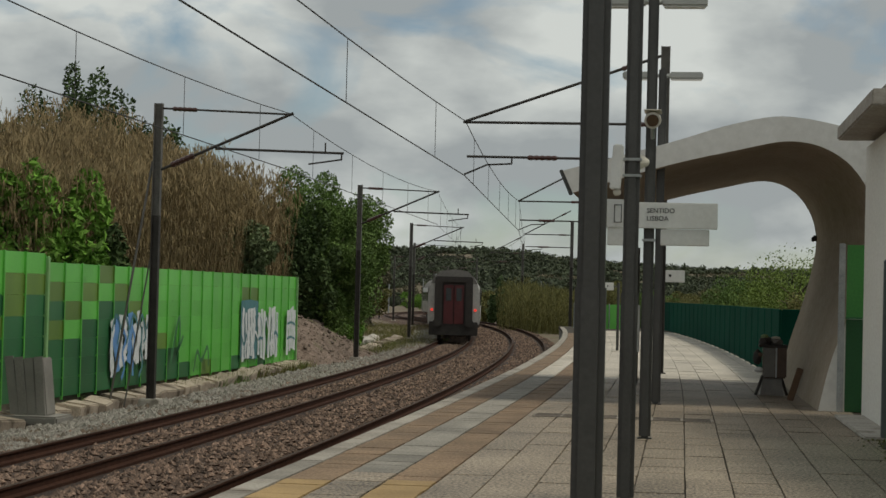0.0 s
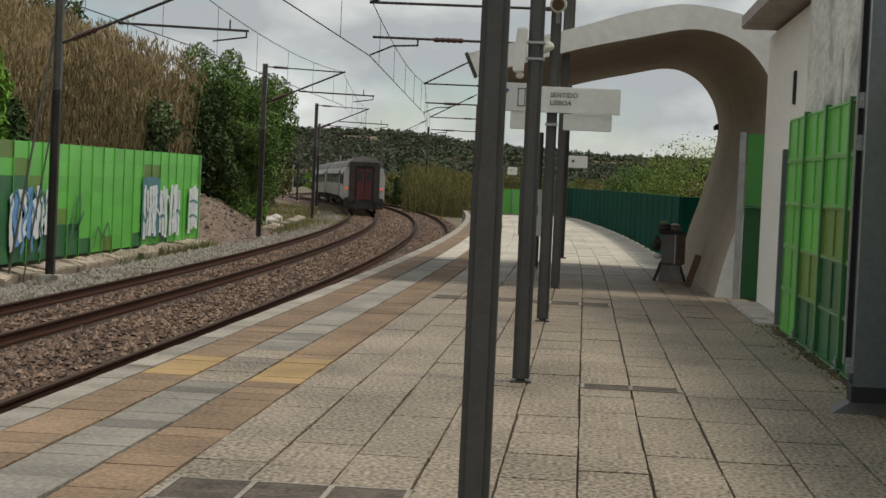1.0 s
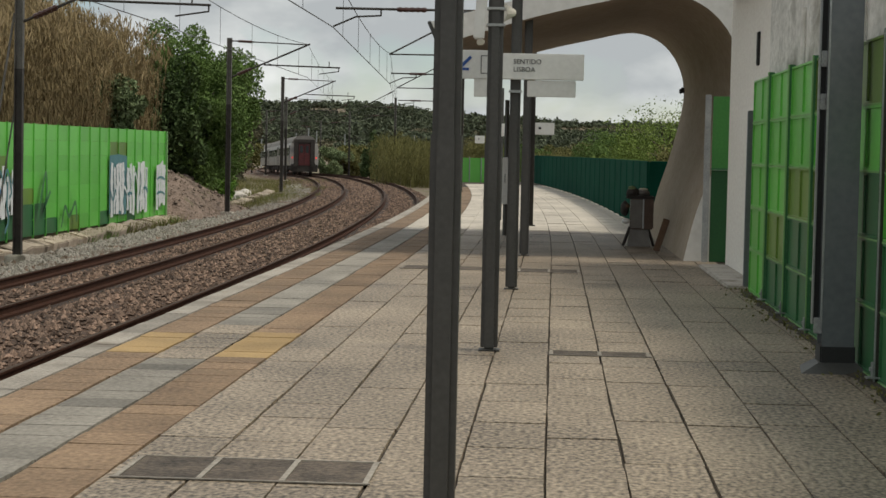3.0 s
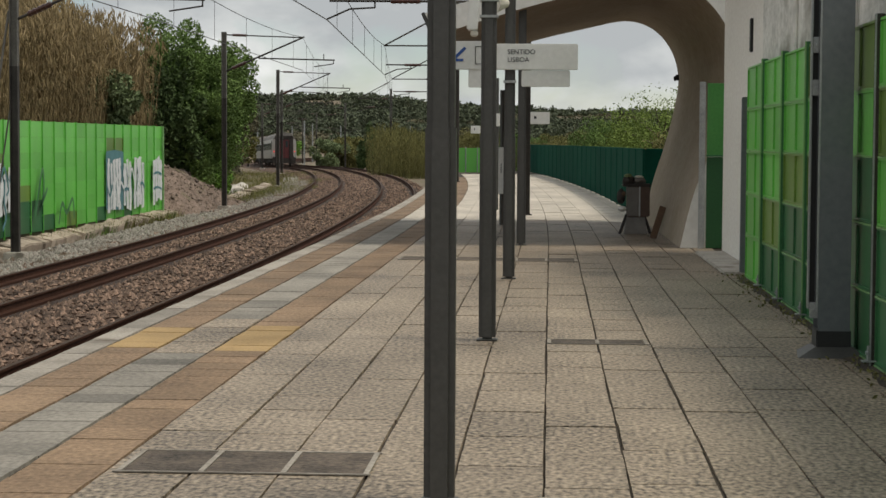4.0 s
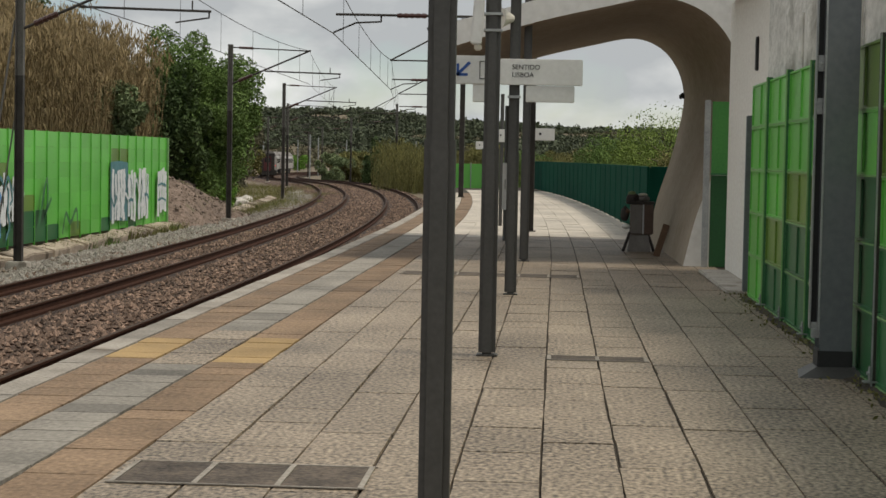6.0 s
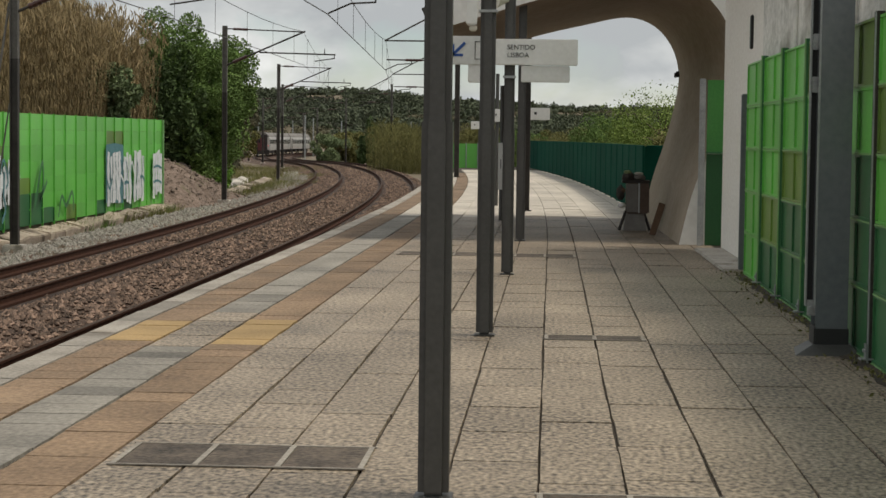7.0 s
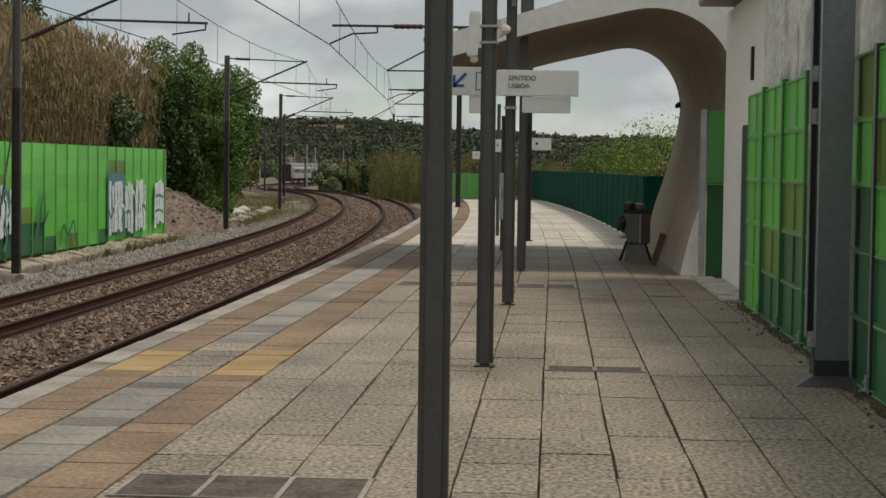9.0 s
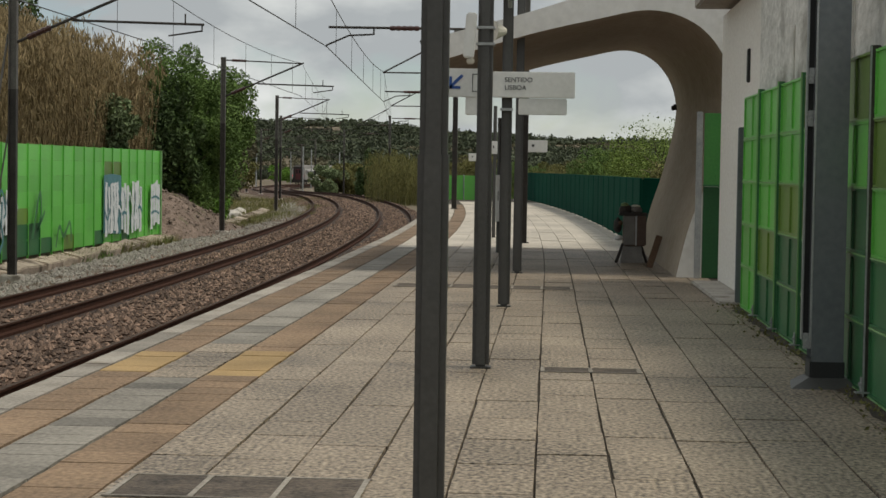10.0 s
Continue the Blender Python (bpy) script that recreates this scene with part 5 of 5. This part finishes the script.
for x, y, h in ((-58, 420, 4.6), (-62.5, 426, 4.2)):
    tree("scrub_bush", "bright green bush beyond the bend", "bush", x, y, ground_z(x, y) - 0.1, h, 5.4, 0.08, L_BRIGHT, 2600, 0.2, int(200 - x), 26, 0.0, group="trackside bushes")
tree("conifer_bush", "dark upright evergreen beside the bend", "bush", -17.6, 181, -1.6, 4.8, 2.4, 0.1, L_DARK, 4000, 0.17, 120, 30, 0.0)
# green behind the back fence
for i, (x, y, h, w, m, thin) in enumerate(((4.4, 74, 5.2, 5.0, L_YOUNG, True), (6.6, 78, 4.6, 5.5, L_YOUNG, True), (5.0, 90, 4.0, 5.0, L_YOUNG, False), (5.6, 67, 3.6, 4.4, L_OLIVE, False), (0.6, 121, 3.3, 4.6, L_OLIVE, False), (-2.0, 126, 3.2, 5.0, L_MID, False), (-5.2, 130, 3.6, 5.0, L_OLIVE, False), (2.2, 114, 3.4, 5.0, L_OLIVE, False), (7.8, 72, 4.2, 5.0, L_MID, False), (3.0, 103, 4.0, 4.6, L_MID, False))):
    tree("garden_tree", "yellow-green leafy tree behind the back fence", "tree", x, y, -1.2, h, w, 0.1, m, 24000, 0.055, 140 + i, 80, 0.0, 3, group="trees behind the fence", top_thin=thin)


def hill_woods():
    """Far crowns, a rough core under ragged sprays; dry scrub grows in patches."""
    rng = np.random.default_rng(77)
    bm = fresh()
    bmesh.ops.create_icosphere(bm, subdivisions=1, radius=1.0)
    bm.verts.index_update()
    ball = np.array([v.co[:] for v in bm.verts])
    tri = np.array([[v.index for v in f.verts] for f in bm.faces])
    bm.free()
    made = {"hill_woods": ([], [], L_HILL), "hill_scrub": ([], [], L_HILLDRY)}
    count = {"hill_woods": 0, "hill_scrub": 0}
    for _ in range(9500):
        y = 330 + 720 * rng.random() ** 0.75
        x = rng.uniform(-0.34, 0.2) * y
        if y < 480 and abs(x - near_track(y) + 2) < 14:
            continue
        dry = noise.noise((x * 0.02, y * 0.012, 3.1)) > 0.2
        s = rng.uniform(0.7, 1.5) if dry else rng.uniform(1.2, 2.9)
        key = "hill_scrub" if dry else "hill_woods"
        vs, fs, _m = made[key]
        c = np.array((x, y, ground_z(x, y) + s * 0.7))
        fs.append(tri + count[key])
        vs.append(c + ball * s * (1.0, 1.0, 0.7) * rng.uniform(0.45, 0.9, (12, 1)))
        count[key] += 12
        # ragged sprays of leaf over the crown
        p = rng.normal(size=(21, 3))
        p /= np.linalg.norm(p, axis=1, keepdims=True)
        p[:, 2] = np.abs(p[:, 2]) * 0.95 - 0.12
        v, f = leaves(c + p * s * rng.uniform(0.6, 1.1, (21, 1)), 0.34 * s, rng)
        vs.append(v)
        fs.append(f + count[key])
        count[key] += len(v)
    for name, (vs, fs, material) in made.items():
        ob = smooth(new(name, mesh_of(name, np.concatenate(vs).tolist(), np.concatenate(fs).tolist(), material)))
        tagged(ob, "distant dark green woods on the low hill" if name == "hill_woods" else "distant dry scrub on the low hill", "woods", kind="stuff")


hill_woods()


def grass(name, label, spots, material, seed, h):
    rng = np.random.default_rng(seed)
    vs, fs, k = [], [], 0
    for x0, x1, y0, y1, n, zz in spots:
        for _ in range(n):
            x, y = rng.uniform(x0, x1), rng.uniform(y0, y1)
            z = ground_z(x, y) if zz is None else zz
            a, t = rng.uniform(0, 6.28), h * rng.uniform(0.4, 1.2)
            dx, dy = rng.normal(0, 0.35, 2) * t
            w = 0.01 + 0.02 * t
            vs += [(x - w * math.cos(a), y - w * math.sin(a), z - 0.02), (x + w * math.cos(a), y + w * math.sin(a), z - 0.02), (x + dx, y + dy, z + t)]
            fs.append((k, k + 1, k + 2))
            k += 3
    tagged(new(name, mesh_of(name, vs, fs, material)), label, "grass", kind="stuff")


grass("barrier_weeds", "low weeds along the foot of the green barrier", [(-14.5, -14.1, 41, 70, 1500, None), (-18.5, -15.2, 76, 105, 3000, None), (-14.3, -13.7, 53.0, 58.5, 500, None)], L_MID, 51, 0.35)
grass("dry_weeds", "dry brown weeds along the barrier foot and the bank", [(-14.45, -13.9, 50, 70, 1600, None), (-16.2, -13.9, 84, 112, 5200, None), (-19, -15.5, 105, 135, 3000, None), (-27, -19, 118, 165, 6000, None)], L_OLIVE, 57, 0.42)
dirt_strip()
grass("platform_weeds", "sparse weeds at the foot of the platform barrier", [(2.22, 2.34, 8, 23, 1500, -0.01)], L_OLIVE, 52, 0.035)


# earth bank beside the barrier end
def bank_z(x, y):
    i, j = (x + 19.5) / 6.0, (y - 70.7) / 17
    e = math.sin(math.pi * i) ** 0.8 * math.sin(math.pi * min(1, j ** 0.6)) if 0 < i < 1 and 0 < j < 1 else 0.0
    return ground_z(x, y) - 0.12 + 2.1 * e + 0.2 * noise.noise((x * 1.7, y * 1.1, 4)) + 0.12 * noise.noise((x * 4.5, y * 3.1, 9))


def earth_bank():
    n = 48
    vs = [(-19.5 + 6.0 * i / n, 70.7 + 17 * j / n, bank_z(-19.5 + 6.0 * i / n, 70.7 + 17 * j / n)) for j in range(n + 1) for i in range(n + 1)]
    fs = [(a, a + 1, a + n + 2, a + n + 1) for a in (j * (n + 1) + i for j in range(n) for i in range(n))]
    tagged(new("earth_bank", mesh_of("earth_bank", vs, fs, M_BANK)), "bare brown earth bank beside the barrier end", "earth bank", kind="structure")
    rng = np.random.default_rng(61)
    shape = np.array([(1, 0, 0), (-0.8, 0.3, 0), (0, 1, 0.1), (0.2, -1, 0), (0, 0.1, 0.8), (0.1, 0, -0.7)])
    tri = np.array([(0, 2, 4), (2, 1, 4), (1, 3, 4), (3, 0, 4), (2, 0, 5), (1, 2, 5), (3, 1, 5), (0, 3, 5)])
    pv, pf = [], []
    for k in range(1800):
        x, y = rng.uniform(-17.5, -13.4), rng.uniform(70.9, 87)
        r = rng.uniform(0.02, 0.06) if k % 12 else rng.uniform(0.07, 0.14)
        pv.append(shape * r * rng.uniform(0.6, 1.2, (6, 3)) + (x, y, bank_z(x, y) + r * 0.3))
        pf.append(tri + 6 * k)
    tagged(new("bank_rubble", mesh_of("bank_rubble", np.concatenate(pv).tolist(), np.concatenate(pf).tolist(), M_RUBBLE)), "grey-brown stones strewn over the earth bank", "stones", kind="stuff")


earth_bank()
rng_r = random.Random(17)
for k in range(9):
    y = 88 + rng_r.uniform(0, 26)
    x = off_line(y, -9.0 - rng_r.uniform(0, 1.6))
    bm = fresh()
    bmesh.ops.create_icosphere(bm, subdivisions=2, radius=0.45)
    for v in bm.verts:
        v.co *= 1 + 0.3 * noise.noise(v.co * 2.3 + Vector((k, 0, 0)))
        v.co.z *= 0.75
    ob = part("concrete_rubble", bm, M_CONC, None)
    ob.matrix_basis = pose(x, y, ground_z(x, y) + 0.15, 0, 0, 40 * k)
    tagged(ob, "pale broken concrete lump beside the track", "rubble", "trackside rubble")
for y in (96.0, 104.0):
    x = off_line(y, 2.4)
    bm = fresh()
    tube(bm, (0, 0, 0), (0, 0, 0.95), 0.07, 8)
    box(bm, (0, 0, 0.98), (0.16, 0.12, 0.1), bevel=0.02)
    ob = part("marker_post", bm, M_SIGN, None)
    ob.matrix_basis = pose(x, y, ground_z(x, y))
    tagged(ob, "short white marker post beside the track", "marker post", "marker posts")
bm = fresh()
for i in range(9):
    y = 285 + i * 6
    x = off_line(y, -1.0)
    box(bm, (off_line(y, -9.2), y, rail_level(y) + 0.2), (0.25, 6.0, 0.8), Euler((0, 0, 0.12)).to_matrix())
tagged(part("low_wall", bm, M_WHITEWALL, None), "low white wall beyond the bend", "wall", kind="structure")

# ---------- train ----------
def coach():
    c = thing("railway_coach", "dusty grey passenger coach at the end of a train", "railway coach", 0, 0, 0, group="coaches of the train")
    L, W = 25.6, 2.84
    prof = [(-W / 2, 0.95), (-W / 2 - 0.02, 1.6), (-W / 2, 2.6), (-W / 2 + 0.12, 3.2), (W / 2 - 0.12, 3.2), (W / 2, 2.6), (W / 2 + 0.02, 1.6), (W / 2, 0.95)]
    roof = [(-W / 2 + 0.12, 3.2), (-W / 2 + 0.35, 3.6), (-0.75, 3.9), (0, 4.0), (0.75, 3.9), (W / 2 - 0.35, 3.6), (W / 2 - 0.12, 3.2)]

    def prism(profile, y0, y1):
        k = len(profile)
        v = [(x, y0, z) for x, z in profile] + [(x, y1, z) for x, z in profile]
        f = [(i, (i + 1) % k, k + (i + 1) % k, k + i) for i in range(k)] + [tuple(range(k))[::-1], tuple(range(k, 2 * k))]
        return v, f

    under(new("body", mesh_of("body", *prism(prof, 0.35, L), M_COACH)), c)
    under(new("roof", mesh_of("roof", *prism(roof, 0.35, L), M_ROOF)), c)
    # rear end: dark frame, gangway and door
    bm = fresh()
    for s in (-1, 1):
        box(bm, (s * 0.84, 0.26, 2.2), (0.42, 0.24, 2.7), bevel=0.03)
    box(bm, (0, 0.26, 3.42), (2.0, 0.24, 0.34), bevel=0.05)
    part("gangway_frame", bm, M_ENDDARK, c, "dark rubber gangway frame")
    bm = fresh()
    box(bm, (0, 0.3, 2.15), (1.74, 0.08, 2.5))
    part("end_wall", bm, M_ENDDARK, c)
    for s in (-1, 1):
        bm = fresh()
        box(bm, (s * 0.29, 0.24, 2.05), (0.54, 0.05, 2.15), bevel=0.02)
        door = part("end_door", bm, M_REDDOOR, c, "dark red end door")
        bm = fresh()
        box(bm, (s * 0.29, 0.21, 2.6), (0.3, 0.02, 0.7))
        part("door_window", bm, M_GLASS, door)
        bm = fresh()
        tube(bm, (s * 1.2, 0.36, 1.75), (s * 1.2, 0.28, 1.75), 0.07, 12)
        part("tail_lamp", bm, M_TAILLAMP, c, "red tail lamp")
        bm = fresh()
        tube(bm, (s * 0.88, 0.35, 1.05), (s * 0.88, -0.2, 1.05), 0.09, 10)
        tube(bm, (s * 0.88, -0.2, 1.05), (s * 0.88, -0.26, 1.05), 0.24, 12)
        part("buffer", bm, M_UNDER, c, "round black buffer")
    bm = fresh()
    box(bm, (0, 0.5, 0.72), (2.7, 0.5, 0.75), bevel=0.03)
    for y0 in (7.5, 12.5, 17):
        box(bm, (0, y0, 0.72), (2.3, 3.2, 0.5), bevel=0.05)
    box(bm, (0, L / 2, 0.95), (2.5, L - 0.8, 0.2))
    part("underframe", bm, M_UNDER, c, "grimy black underframe")
    for y0 in (3.4, L - 3.4):
        bm = fresh()
        box(bm, (0, y0, 0.55), (2.2, 3.2, 0.35), bevel=0.05)
        bogie = part("bogie", bm, M_UNDER, c)
        for dy in (-1.25, 1.25):
            bm = fresh()
            for s in (-1, 1):
                tube(bm, (s * 0.78, y0 + dy, 0.46), (s * 0.92, y0 + dy, 0.46), 0.46, 18)
            tube(bm, (-0.9, y0 + dy, 0.46), (0.9, y0 + dy, 0.46), 0.08, 8)
            part("wheelset", bm, M_UNDER, bogie)
    for s in (-1, 1):
        bm = fresh()
        box(bm, (s * (W / 2 + 0.004), L / 2, 2.42), (0.02, L - 1.4, 0.06))
        box(bm, (s * (W / 2 + 0.012), L / 2, 1.5), (0.02, L - 1.4, 0.05))
        part("rib", bm, M_GALV, c)
        for k in range(10):
            bm = fresh()
            box(bm, (s * (W / 2 - 0.0), 3.3 + k * 2.12, 2.35), (0.05, 1.35, 0.82), bevel=0.02)
            part("window", bm, M_GLASS, c)
        for y0 in (1.3, L - 1.3):
            bm = fresh()
            box(bm, (s * (W / 2 + 0.006), y0, 2.02), (0.04, 0.85, 2.0), bevel=0.015)
            d = part("side_door", bm, M_ROOF, c, "grey folding side door")
            bm = fresh()
            box(bm, (s * (W / 2 + 0.03), y0, 2.5), (0.02, 0.5, 0.8))
            part("door_window", bm, M_GLASS, d)
    return c


coaches = [coach()]
for i in range(2):
    coaches.append(copy_thing(coaches[0], pose(0, 0, 0)))
for c in coaches[1:]:
    tagged(c, "dusty grey passenger coach in the train")

# the far track as a chain of points with the distance run
FAR = []
for i in range(1300):
    y = 60 + 0.4 * i
    x, yy = line_at(y, -4.2)
    FAR.append((x, yy, rail_level(y)))
RUN = np.concatenate([[0], np.cumsum(np.hypot(np.diff([p[0] for p in FAR]), np.diff([p[1] for p in FAR])))])


def on_far(s):
    return [float(np.interp(s, RUN, [p[k] for p in FAR])) for k in range(3)]


def coach_pose(s):
    a, b = on_far(s + 3.4), on_far(s + 22.2)
    yaw = math.degrees(math.atan2(-(b[0] - a[0]), b[1] - a[1]))
    d = math.hypot(b[0] - a[0], b[1] - a[1])
    x, y = a[0] - (b[0] - a[0]) / d * 3.4, a[1] - (b[1] - a[1]) / d * 3.4
    pitch = math.degrees(math.atan2(b[2] - a[2], d))
    return pose(x, y, a[2], pitch, 0, yaw)


lay_slabs()

# tail of the train: seconds, and the y that it has reached
TAIL = [(0, 102), (1, 128), (2.5, 171), (4, 217), (5, 249), (5.5, 264), (7.5, 323), (9, 360), (10, 382)]


def run_at(t):
    y = float(np.interp(t, [r[0] for r in TAIL], [r[1] for r in TAIL]))
    return float(np.interp(y, [p[1] for p in FAR], RUN))


def motions():
    ts = [i * 0.25 for i in range(41)]
    for k, c in enumerate(coaches):
        walk(c, [(t, coach_pose(run_at(t) + 26.4 * k)) for t in ts])


motions()
